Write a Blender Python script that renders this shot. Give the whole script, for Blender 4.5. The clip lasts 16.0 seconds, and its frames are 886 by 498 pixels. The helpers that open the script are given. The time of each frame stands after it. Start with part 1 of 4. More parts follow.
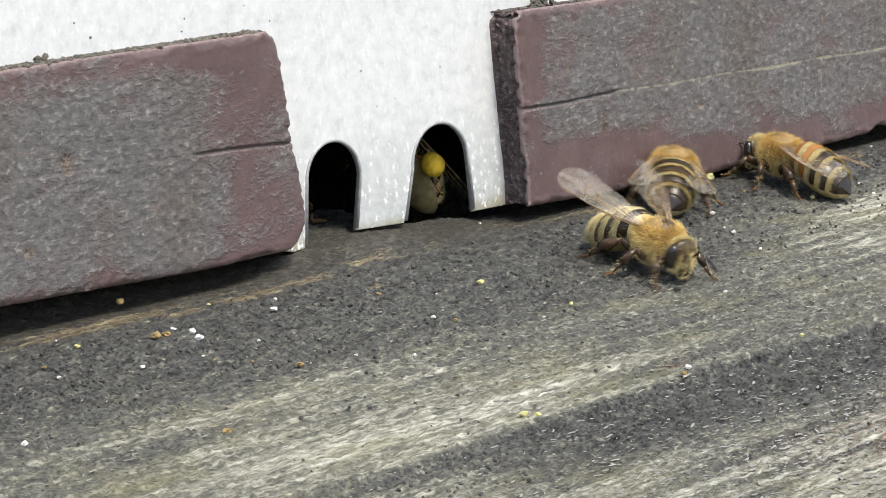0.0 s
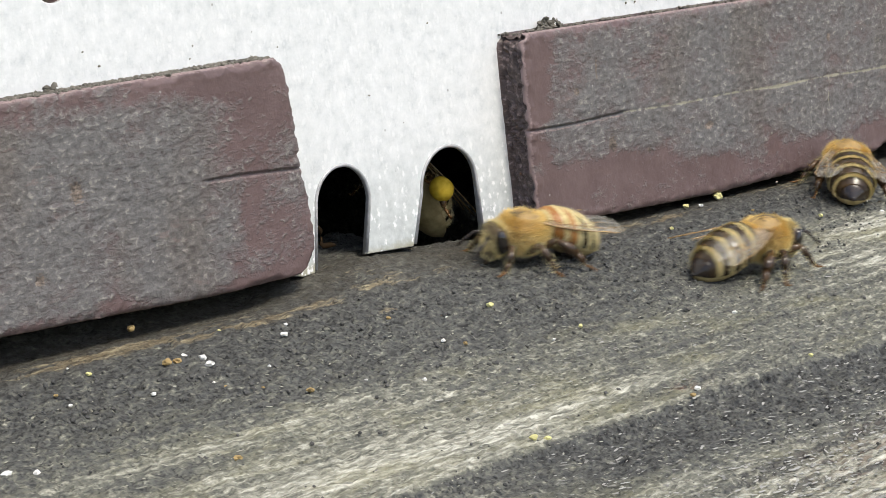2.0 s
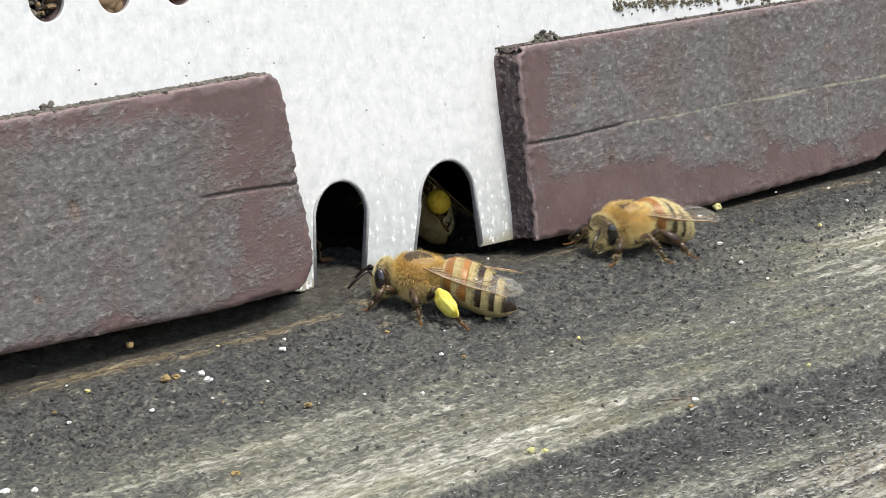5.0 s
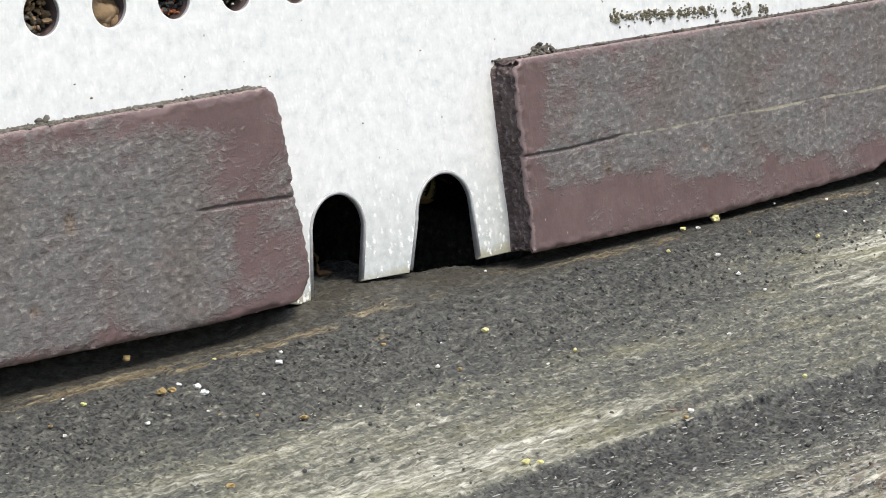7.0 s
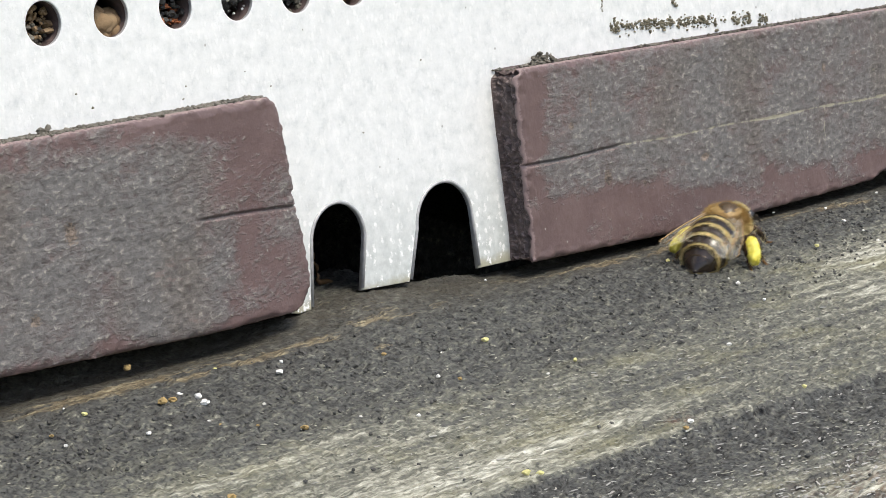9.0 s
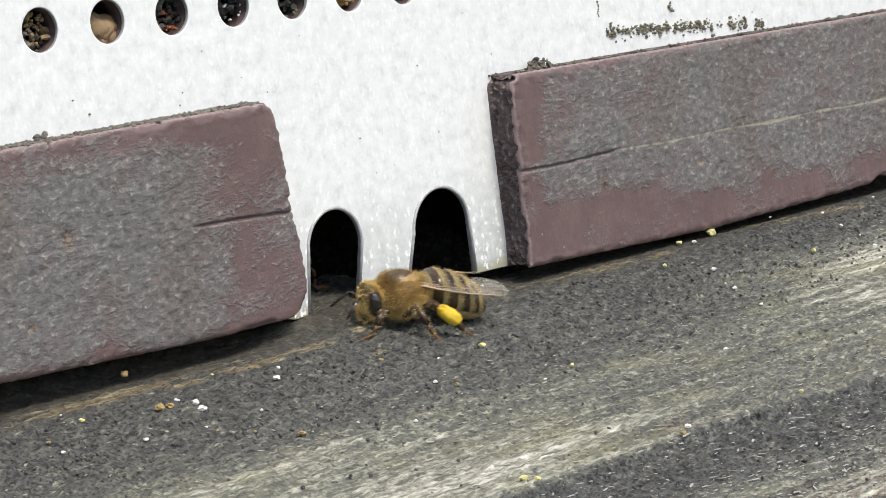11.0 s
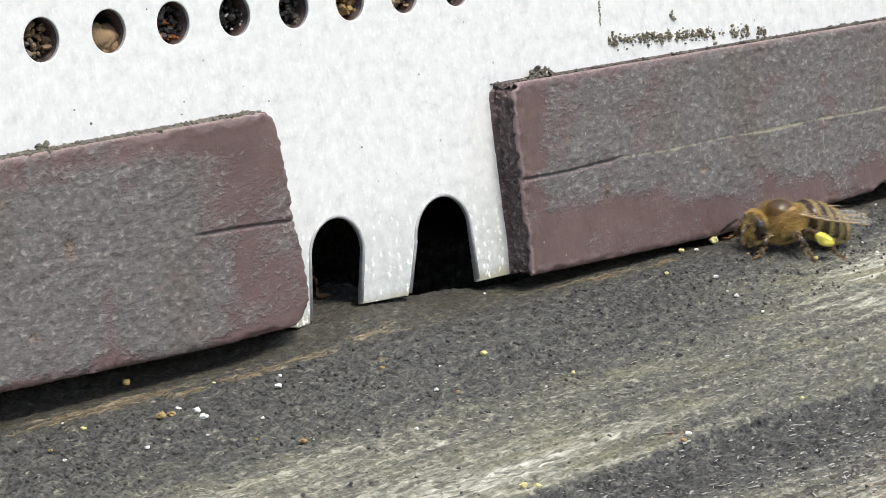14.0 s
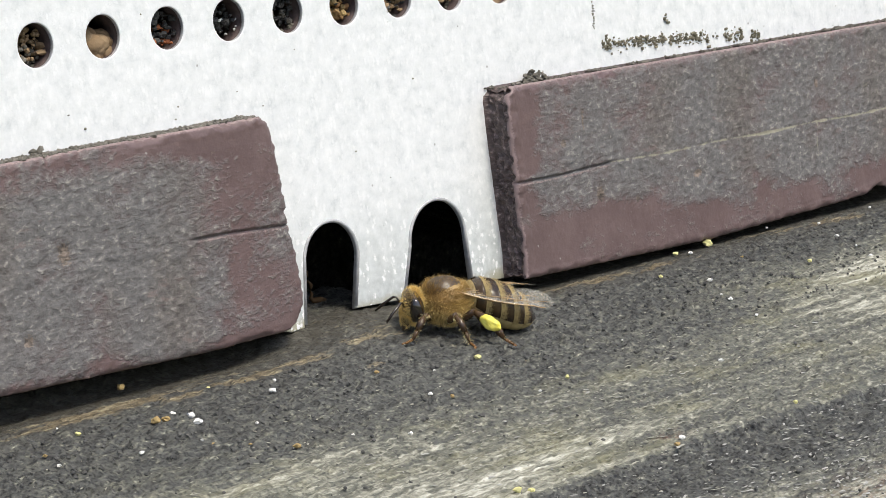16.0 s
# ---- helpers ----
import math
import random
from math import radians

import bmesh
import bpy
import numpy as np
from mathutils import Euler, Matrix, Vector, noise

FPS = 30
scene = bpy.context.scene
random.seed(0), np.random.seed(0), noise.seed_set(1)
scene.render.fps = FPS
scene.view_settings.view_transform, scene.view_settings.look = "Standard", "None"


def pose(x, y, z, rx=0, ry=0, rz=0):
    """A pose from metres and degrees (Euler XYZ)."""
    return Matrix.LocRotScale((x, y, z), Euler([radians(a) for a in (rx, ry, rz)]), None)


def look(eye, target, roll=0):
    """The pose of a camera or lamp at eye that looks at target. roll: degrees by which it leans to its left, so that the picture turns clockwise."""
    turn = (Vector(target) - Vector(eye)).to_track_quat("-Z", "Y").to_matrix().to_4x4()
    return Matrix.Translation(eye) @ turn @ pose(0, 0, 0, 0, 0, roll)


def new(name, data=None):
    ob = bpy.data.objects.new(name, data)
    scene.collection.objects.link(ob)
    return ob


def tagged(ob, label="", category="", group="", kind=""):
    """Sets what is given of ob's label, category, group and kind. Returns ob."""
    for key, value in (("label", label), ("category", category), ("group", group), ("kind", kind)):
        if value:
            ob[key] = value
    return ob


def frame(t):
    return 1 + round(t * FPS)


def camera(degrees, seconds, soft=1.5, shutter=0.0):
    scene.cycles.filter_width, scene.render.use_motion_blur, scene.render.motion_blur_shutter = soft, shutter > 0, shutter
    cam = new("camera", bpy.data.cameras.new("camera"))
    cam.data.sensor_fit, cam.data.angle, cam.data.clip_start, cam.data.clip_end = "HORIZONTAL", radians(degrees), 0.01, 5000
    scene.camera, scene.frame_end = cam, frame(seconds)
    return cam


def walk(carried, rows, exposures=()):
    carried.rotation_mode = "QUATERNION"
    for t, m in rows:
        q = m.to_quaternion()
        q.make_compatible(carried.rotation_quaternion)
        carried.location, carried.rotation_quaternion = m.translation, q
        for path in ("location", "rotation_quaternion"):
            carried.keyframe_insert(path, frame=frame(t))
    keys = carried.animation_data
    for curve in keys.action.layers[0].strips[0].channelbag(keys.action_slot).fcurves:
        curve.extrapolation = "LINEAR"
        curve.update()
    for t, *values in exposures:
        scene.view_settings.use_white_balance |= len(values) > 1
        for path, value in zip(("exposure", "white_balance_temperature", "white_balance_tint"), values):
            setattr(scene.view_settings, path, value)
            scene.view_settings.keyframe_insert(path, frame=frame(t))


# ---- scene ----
MM = 0.001
cam = camera(18.94, 16.0, 0.8, 0.5)
# t, then the eye in millimetres and the turn in degrees
ROWS = [
    (0.0, -180.24, -180.79, 41.11, 81.135, 3.459, -47.974),
    (0.5, -179.16, -181.73, 40.76, 81.224, 3.824, -47.748),
    (1.0, -179.74, -181.93, 41.99, 81.070, 4.031, -47.873),
    (1.5, -180.28, -181.34, 42.02, 81.301, 4.060, -47.890),
    (2.0, -180.47, -181.61, 42.28, 81.410, 4.050, -47.778),
    (2.5, -180.09, -181.77, 41.71, 81.565, 4.139, -47.640),
    (3.0, -179.65, -182.75, 42.18, 81.436, 4.362, -47.503),
    (3.5, -179.73, -183.27, 42.46, 81.465, 4.589, -47.505),
    (4.0, -180.09, -182.92, 42.47, 81.593, 4.540, -47.584),
    (6.5, -179.66, -184.11, 42.94, 81.797, 4.812, -47.485),
    (7.0, -179.46, -184.45, 42.39, 81.968, 4.883, -47.393),
    (7.5, -179.29, -184.82, 42.51, 81.942, 4.866, -47.329),
    (8.0, -179.31, -184.91, 43.05, 81.839, 4.929, -47.392),
    (8.5, -179.69, -184.65, 43.32, 81.942, 4.805, -47.435),
    (9.0, -179.87, -184.35, 43.28, 81.987, 4.740, -47.463),
    (11.5, -179.91, -184.56, 43.38, 82.127, 4.889, -47.525),
    (12.0, -179.21, -185.48, 43.19, 82.173, 4.917, -47.279),
    (12.5, -179.44, -185.61, 43.69, 82.041, 5.085, -47.363),
    (13.0, -179.87, -185.29, 43.57, 82.109, 5.011, -47.464),
    (13.5, -180.11, -185.12, 43.98, 82.119, 4.848, -47.391),
    (14.0, -179.75, -185.68, 43.35, 82.287, 4.993, -47.298),
    (14.5, -179.27, -186.40, 43.40, 82.256, 5.094, -47.202),
    (15.0, -179.37, -186.42, 43.81, 82.160, 5.167, -47.232),
    (15.5, -179.66, -186.42, 44.33, 82.099, 5.033, -47.290),
    (16.0, -179.76, -186.04, 43.89, 82.254, 5.064, -47.391),
]
walk(cam, [(t, pose(x * MM, y * MM, z * MM, rx, ry, rz)) for t, x, y, z, rx, ry, rz in ROWS], [(0.0, 0.2), (16.0, 0.2)])

# ---- light: bright thin overcast, the sun a broad soft glow ----
SUN_UP, SUN_TURN = 58.0, 180.0
world = bpy.data.worlds.new("sky")
scene.world = world
world.use_nodes = True
sky = world.node_tree.nodes.new("ShaderNodeTexSky")
sky.sky_type, sky.sun_disc = "NISHITA", False
sky.sun_elevation, sky.sun_rotation = radians(SUN_UP), radians(SUN_TURN)
sky.dust_density, sky.air_density, sky.ozone_density = 3.0, 1.0, 1.5
back = world.node_tree.nodes["Background"]
back.inputs["Strength"].default_value = 0.175
world.node_tree.links.new(sky.outputs[0], back.inputs["Color"])
lamp = bpy.data.lights.new("sun", "SUN")
lamp.energy, lamp.angle, lamp.color = 2.3, radians(14), (1.0, 0.955, 0.81)
sun = new("sun", lamp)
away = Vector((math.sin(radians(SUN_TURN)) * math.cos(radians(SUN_UP)), math.cos(radians(SUN_TURN)) * math.cos(radians(SUN_UP)), math.sin(radians(SUN_UP))))
sun.matrix_world = look(away, (0, 0, 0))


# ---- materials ----
class Mat:
    """A node material with short ways to add nodes; coordinates are in millimetres of the object."""

    def __init__(self, name, rough=0.6, metal=0.0, spec=0.5):
        self.m = bpy.data.materials.new(name)
        self.m.use_nodes = True
        self.nt = self.m.node_tree
        self.b = self.nt.nodes["Principled BSDF"]
        self.b.inputs["Roughness"].default_value = rough
        self.b.inputs["Metallic"].default_value = metal
        self.b.inputs["Specular IOR Level"].default_value = spec
        self.co = self.nt.nodes.new("ShaderNodeTexCoord").outputs["Object"]

    def link(self, a, b):
        self.nt.links.new(a, b)

    def at(self, sx=1.0, sy=1.0, sz=1.0):
        n = self.nt.nodes.new("ShaderNodeMapping")
        n.inputs["Scale"].default_value = (1000 * sx, 1000 * sy, 1000 * sz)
        self.link(self.co, n.inputs["Vector"])
        return n.outputs[0]

    def noise(self, scale, detail=4.0, vec=None, rough=0.55, twist=0.0):
        n = self.nt.nodes.new("ShaderNodeTexNoise")
        n.inputs["Distortion"].default_value = twist
        n.inputs["Scale"].default_value, n.inputs["Detail"].default_value, n.inputs["Roughness"].default_value = scale, detail, rough
        self.link(vec or self.at(), n.inputs["Vector"])
        return n.outputs["Fac"]

    def cells(self, scale, vec=None, out="Distance", rand=1.0):
        n = self.nt.nodes.new("ShaderNodeTexVoronoi")
        n.inputs["Scale"].default_value, n.inputs["Randomness"].default_value = scale, rand
        self.link(vec or self.at(), n.inputs["Vector"])
        return n.outputs[out]

    def ramp(self, fac, *stops):
        n = self.nt.nodes.new("ShaderNodeValToRGB")
        el = n.color_ramp.elements
        while len(el) < len(stops):
            el.new(0.5)
        for e, (p, c) in zip(el, stops):
            e.position = p
            e.color = (*c, 1) if isinstance(c, tuple) else (c, c, c, 1)
        self.link(fac, n.inputs["Fac"])
        return n.outputs["Color"]

    def mix(self, fac, a, b, mode="MIX"):
        n = self.nt.nodes.new("ShaderNodeMix")
        n.data_type, n.blend_type = "RGBA", mode
        for value, k in ((fac, 0), (a, 6), (b, 7)):
            if isinstance(value, (int, float)):
                n.inputs[k].default_value = value if k == 0 else (value, value, value, 1)
            elif isinstance(value, tuple):
                n.inputs[k].default_value = (*value, 1)
            else:
                self.link(value, n.inputs[k])
        return n.outputs[2]

    def math(self, op, a, b):
        n = self.nt.nodes.new("ShaderNodeMath")
        n.operation = op
        for value, k in ((a, 0), (b, 1)):
            if isinstance(value, (int, float)):
                n.inputs[k].default_value = value
            else:
                self.link(value, n.inputs[k])
        return n.outputs[0]

    def attr(self, name):
        n = self.nt.nodes.new("ShaderNodeAttribute")
        n.attribute_name = name
        return n.outputs["Fac"]

    def random(self):
        return self.nt.nodes.new("ShaderNodeObjectInfo").outputs["Random"]

    def island(self):
        return self.nt.nodes.new("ShaderNodeNewGeometry").outputs["Random Per Island"]

    def color(self, c):
        if isinstance(c, tuple):
            self.b.inputs["Base Color"].default_value = (*c, 1)
        else:
            self.link(c, self.b.inputs["Base Color"])
        return self

    def rough(self, r):
        self.link(r, self.b.inputs["Roughness"])
        return self

    def bump(self, height, depth_mm, strength=1.0):
        n = self.nt.nodes.new("ShaderNodeBump")
        n.inputs["Strength"].default_value, n.inputs["Distance"].default_value = strength, depth_mm * MM
        self.link(height, n.inputs["Height"])
        old = self.b.inputs["Normal"].links
        if old:
            self.link(old[0].from_socket, n.inputs["Normal"])
        self.link(n.outputs[0], self.b.inputs["Normal"])
        return self


def board_material():
    m = Mat("weathered_painted_wood", 0.72, 0, 0.4)
    warp = m.noise(1.1, 3, m.at(0.8, 1.1, 1), 0.6)
    hollow = m.noise(3.3, 2, m.at(0.85, 1.0, 1), 0.5)
    pit = m.ramp(hollow, (0.56, 0.0), (0.66, 1.0))
    lumps = m.math("ADD", m.math("MULTIPLY", warp, 0.7), m.math("MULTIPLY", m.math("SUBTRACT", 1.0, hollow), 0.3))
    streak = m.noise(1.0, 6, m.at(0.10, 1.7, 1), 0.7)
    fleck = m.noise(1.0, 4, m.at(0.42, 2.4, 1), 0.6, 0.2)
    chips = m.cells(1.0, m.at(0.8, 3.2, 1), "Color")
    wear = m.attr("wear")
    grains = m.math("ADD", m.math("MULTIPLY", m.math("SUBTRACT", lumps, 0.5), 1.35), 0.5)
    lines = m.math("ADD", m.math("MULTIPLY", streak, 0.42), m.math("ADD", m.math("MULTIPLY", fleck, 0.50), m.math("MULTIPLY", chips, 0.08)))
    mixed = m.mix(wear, grains, lines)
    level = m.math("ADD", mixed, m.math("MULTIPLY", m.math("SUBTRACT", wear, 0.40), 0.30))
    base = m.ramp(level, (0.20, (0.020, 0.020, 0.020)), (0.36, (0.058, 0.059, 0.056)), (0.47, (0.088, 0.089, 0.080)), (0.56, (0.142, 0.142, 0.115)), (0.64, (0.30, 0.295, 0.24)), (0.77, (0.70, 0.69, 0.61)))
    tan = m.ramp(fleck, (0.3, (0.06, 0.048, 0.03)), (0.5, (0.16, 0.125, 0.074)), (0.7, (0.38, 0.33, 0.21)))
    bare = m.ramp(m.math("ADD", m.attr("bare"), m.math("MULTIPLY", m.math("SUBTRACT", m.math("ADD", fleck, m.math("MULTIPLY", streak, 0.6)), 0.80), 1.5)), (0.38, 0.0), (0.80, 0.85))
    lichen = m.ramp(m.noise(0.12, 6, m.at(0.5, 1.4, 1), 0.7), (0.50, 0.0), (0.68, 0.5))
    base = m.mix(m.math("MULTIPLY", lichen, m.ramp(wear, (0.1, 0.0), (0.5, 1.0))), base, m.mix(fleck, (0.10, 0.095, 0.045), (0.36, 0.34, 0.19)))
    # brown wood by the plate, darkened further with the soft shadow there painted in
    base = m.mix(m.math("MULTIPLY", m.attr("brown"), m.ramp(grains, (0.3, 0.95), (0.6, 0.6))), base, (0.050, 0.043, 0.030))
    rust = m.math("MULTIPLY", m.attr("rust"), m.ramp(m.noise(0.9, 5, m.at(0.6, 1.6, 1), 0.7), (0.46, 0.0), (0.60, 0.75)))
    base = m.mix(rust, base, (0.15, 0.085, 0.06))
    base = m.mix(bare, base, tan)
    # pits are also coloured near black, painting in the shade of the hollows
    base = m.mix(m.math("MULTIPLY", pit, m.ramp(wear, (0.25, 0.5), (0.8, 0.1))), base, (0.024, 0.024, 0.024))
    m.color(base)
    m.rough(m.ramp(mixed, (0.3, 0.82), (0.6, 0.58)))
    m.bump(m.mix(m.math("MULTIPLY", wear, 0.5), grains, lumps), 0.30, 0.8)
    m.bump(m.math("SUBTRACT", 1.0, m.math("MULTIPLY", pit, m.ramp(wear, (0.3, 1.0), (0.9, 0.35)))), 0.09, 0.8)
    m.bump(m.noise(4.0, 3, m.at(0.7, 1.2, 1), 0.6), 0.10, 0.7)
    m.bump(m.math("MULTIPLY", lines, wear), 0.34, 0.8)
    return m.m


def strip_material():
    m = Mat("brown_painted_strip", 0.55, 0, 0.45)
    maroon = m.ramp(m.noise(0.25, 7, None, 0.7), (0.3, (0.116, 0.076, 0.074)), (0.7, (0.168, 0.116, 0.113)))
    worm = m.noise(1.9, 3, m.at(0.75, 1, 1.15), 0.55, 0.35)
    fine = m.noise(3.4, 4, m.at(0.7, 1, 1.2), 0.6, 0.5)
    grains = m.math("ADD", m.math("MULTIPLY", worm, 0.72), m.math("MULTIPLY", fine, 0.28))
    dust = m.ramp(grains, (0.28, (0.062, 0.058, 0.057)), (0.42, (0.122, 0.118, 0.117)), (0.56, (0.164, 0.159, 0.156)), (0.68, (0.30, 0.285, 0.26)))
    patch = m.math("ADD", m.attr("dust"), m.math("ADD", m.math("MULTIPLY", m.math("SUBTRACT", m.noise(0.22, 5, None, 0.6, 0.7), 0.5), 1.7), m.math("MULTIPLY", m.math("SUBTRACT", grains, 0.5), 1.6)))
    mask = m.ramp(patch, (0.18, 0.0), (0.62, 0.66), (1.05, 0.93))
    base = m.mix(mask, maroon, dust)
    stain = m.ramp(m.noise(0.09, 4, m.at(1.4, 1, 0.7), 0.6), (0.50, 0.0), (0.66, 0.5))
    base = m.mix(m.math("MULTIPLY", stain, mask), base, m.ramp(grains, (0.4, (0.085, 0.068, 0.056)), (0.6, (0.155, 0.128, 0.108))))
    blush = m.ramp(m.noise(0.45, 5, m.at(0.5, 1, 1.6), 0.7), (0.60, 0.0), (0.70, 0.45))
    base = m.mix(blush, base, (0.20, 0.135, 0.125))
    pale = m.math("MULTIPLY", m.ramp(grains, (0.60, 0.0), (0.68, 0.45)), m.ramp(mask, (0.0, 0.2), (1.0, 1.0)))
    base = m.mix(pale, base, (0.33, 0.305, 0.275))
    speck = m.math("MULTIPLY", m.ramp(m.math("ADD", m.cells(0.45), m.math("MULTIPLY", fine, 0.12)), (0.09, 1.0), (0.13, 0.0)), m.ramp(m.noise(0.11, 3), (0.45, 0.0), (0.55, 0.7)))
    base = m.mix(speck, base, (0.42, 0.41, 0.38))
    # pale edges: chipped paint, with painted highlights on the top edge and groove lip
    base = m.mix(m.ramp(m.math("ADD", m.attr("edge"), m.math("MULTIPLY", m.math("SUBTRACT", fine, 0.5), 1.4)), (0.5, 0.0), (0.75, 0.75)), base, (0.30, 0.22, 0.215))
    # side faces coloured darker: shade painted in together with dirt, plus pale chips
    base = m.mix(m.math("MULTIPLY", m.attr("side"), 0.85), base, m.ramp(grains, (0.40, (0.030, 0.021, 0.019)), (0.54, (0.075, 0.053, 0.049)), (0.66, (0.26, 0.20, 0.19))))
    scar = m.ramp(m.math("ADD", m.attr("scar"), m.math("MULTIPLY", m.math("SUBTRACT", fine, 0.5), 1.6)), (0.45, 0.0), (0.7, 0.85))
    base = m.mix(scar, base, m.ramp(worm, (0.35, (0.05, 0.04, 0.03)), (0.65, (0.26, 0.20, 0.16))))
    line = m.ramp(m.math("ADD", m.attr("line"), m.math("MULTIPLY", m.math("SUBTRACT", m.noise(0.35, 6, None, 0.7), 0.5), 3.4)), (0.55, 0.0), (0.95, 0.75))
    base = m.mix(line, base, (0.33, 0.31, 0.23))
    m.color(base)
    m.rough(m.ramp(mask, (0.0, 0.46), (1.0, 0.74)))
    m.bump(m.math("MULTIPLY", grains, m.math("ADD", m.math("MULTIPLY", m.ramp(mask, (0.0, 0.0), (1.0, 0.9)), 1.0), m.math("ADD", m.attr("rough_paint"), m.math("MULTIPLY", m.attr("side"), 1.2)))), 0.17, 0.75)
    m.bump(m.noise(0.7, 5, None, 0.6), 0.2, 0.6)
    m.bump(mask, 0.05, 0.6)
    return m.m


def plate_material():
    m = Mat("galvanized_sheet", 0.5, 0.0, 0.5)
    soft = m.noise(0.6, 6, m.at(1, 1, 1.1), 0.68)
    base = m.ramp(soft, (0.28, (0.60, 0.625, 0.635)), (0.45, (0.75, 0.765, 0.77)), (0.6, (0.82, 0.83, 0.835)), (0.75, (0.88, 0.885, 0.885)))
    low = m.nt.nodes.new("ShaderNodeSeparateXYZ")
    m.link(m.at(), low.inputs[0])
    trod = m.math("MULTIPLY", m.ramp(m.math("MULTIPLY", m.math("ADD", low.outputs[2], m.math("MULTIPLY", soft, 6.0)), 0.05), (0.35, 1.0), (0.9, 0.0)), 0.8)
    base = m.mix(trod, base, m.ramp(m.noise(0.8, 5, None, 0.65), (0.35, (0.40, 0.43, 0.42)), (0.65, (0.64, 0.67, 0.66))))
    foot = m.ramp(m.math("MULTIPLY", m.math("ADD", low.outputs[2], m.math("MULTIPLY", soft, 2.5)), 0.1), (0.42, 0.8), (0.52, 0.0))
    base = m.mix(foot, base, (0.36, 0.33, 0.22))
    flake = m.ramp(m.math("ADD", m.cells(1.15, m.at(1.25, 1, 0.75)), m.math("MULTIPLY", m.math("SUBTRACT", m.noise(1.5, 4, None, 0.7), 0.5), 1.5)), (0.16, 1.0), (0.34, 0.0))
    base = m.mix(m.math("MULTIPLY", flake, m.math("ADD", trod, 0.35)), base, (0.92, 0.92, 0.92))
    pits = m.ramp(m.cells(0.26), (0.025, 1.0), (0.05, 0.0))
    base = m.mix(m.math("MULTIPLY", pits, 0.7), base, (0.2, 0.19, 0.17))
    m.color(base)
    m.rough(m.ramp(soft, (0.3, 0.55), (0.7, 0.38)))
    m.bump(m.noise(1.3, 4), 0.08, 0.5)
    m.bump(flake, 0.03, 0.4)
    return m.m


def plain_material(name, a, b, scale=1.5, rough=0.6, depth=0.05, spec=0.4, metal=0.0):
    m = Mat(name, rough, metal, spec)
    n = m.noise(scale, 5)
    m.color(m.ramp(n, (0.3, a), (0.7, b)))
    if depth:
        m.bump(n, depth, 0.7)
    return m.m


def crumb_material(name, a, b, c):
    m = Mat(name, 0.8, 0, 0.3)
    m.color(m.mix(m.noise(2.0, 4), m.ramp(m.island(), (0.2, a), (0.8, b)), c))
    m.bump(m.noise(3.0, 4), 0.1, 0.8)
    return m.m


def wing_material():
    m = Mat("wing_membrane", 0.24, 0, 1.0)
    n = m.noise(0.7, 3)
    m.color(m.ramp(n, (0.3, (0.50, 0.44, 0.32)), (0.7, (0.85, 0.82, 0.74))))
    fold = m.noise(0.9, 4, m.at(0.35, 2.6, 1), 0.6)
    m.link(m.ramp(fold, (0.35, 0.08), (0.65, 0.30)), m.b.inputs["Alpha"])
    m.b.inputs["Coat Weight"].default_value = 0.6
    m.b.inputs["Coat Roughness"].default_value = 0.12
    m.bump(fold, 0.5, 1.0)
    return m.m


BOARD = board_material()
STRIP = strip_material()
PLATE = plate_material()
RIM = plain_material("cut_sheet_edge", (0.34, 0.34, 0.35), (0.54, 0.54, 0.55), 1.5, 0.45, 0.03, 0.5, 0.2)
LINING = plain_material("dark_bored_wood", (0.05, 0.035, 0.035), (0.12, 0.085, 0.08), 1.5, 0.7, 0.1)
HIVE_WOOD = plain_material("old_hive_wood", (0.10, 0.075, 0.05), (0.24, 0.18, 0.12), 0.5, 0.8, 0.1)
DIRT = crumb_material("dry_dirt", (0.08, 0.073, 0.06), (0.24, 0.22, 0.19), (0.13, 0.12, 0.10))
MOSS = crumb_material("mossy_dirt", (0.10, 0.088, 0.065), (0.26, 0.235, 0.18), (0.17, 0.155, 0.105))
WHITE_CRUMB = crumb_material("wax_crumb", (0.75, 0.74, 0.72), (0.85, 0.84, 0.8), (0.78, 0.77, 0.74))
YELLOW_CRUMB = crumb_material("pollen_crumb", (0.60, 0.56, 0.16), (0.72, 0.68, 0.36), (0.66, 0.62, 0.24))
TAN_CRUMB = crumb_material("propolis_crumb", (0.36, 0.16, 0.07), (0.42, 0.32, 0.14), (0.36, 0.24, 0.11))
GRIT_CRUMB = crumb_material("pale_grit", (0.13, 0.13, 0.11), (0.42, 0.41, 0.34), (0.27, 0.265, 0.22))
PAINT_LUMP = crumb_material("dark_paint_lump", (0.04, 0.04, 0.04), (0.125, 0.123, 0.117), (0.075, 0.074, 0.071))
WAX = crumb_material("brown_wax", (0.20, 0.13, 0.07), (0.35, 0.26, 0.16), (0.28, 0.19, 0.11))
RUST = crumb_material("red_propolis", (0.30, 0.09, 0.035), (0.4, 0.15, 0.06), (0.3, 0.1, 0.05))
PALE_FLAKE = crumb_material("pale_paint_flake", (0.13, 0.13, 0.12), (0.46, 0.455, 0.43), (0.27, 0.265, 0.25))
SCRAP = crumb_material("brown_scrap", (0.08, 0.045, 0.02), (0.20, 0.12, 0.055), (0.13, 0.075, 0.035))
SOOT = crumb_material("black_debris", (0.02, 0.02, 0.02), (0.12, 0.117, 0.11), (0.06, 0.06, 0.06))
GRASS = plain_material("grass_ground", (0.03, 0.05, 0.015), (0.08, 0.10, 0.03), 0.004, 0.9, 0)

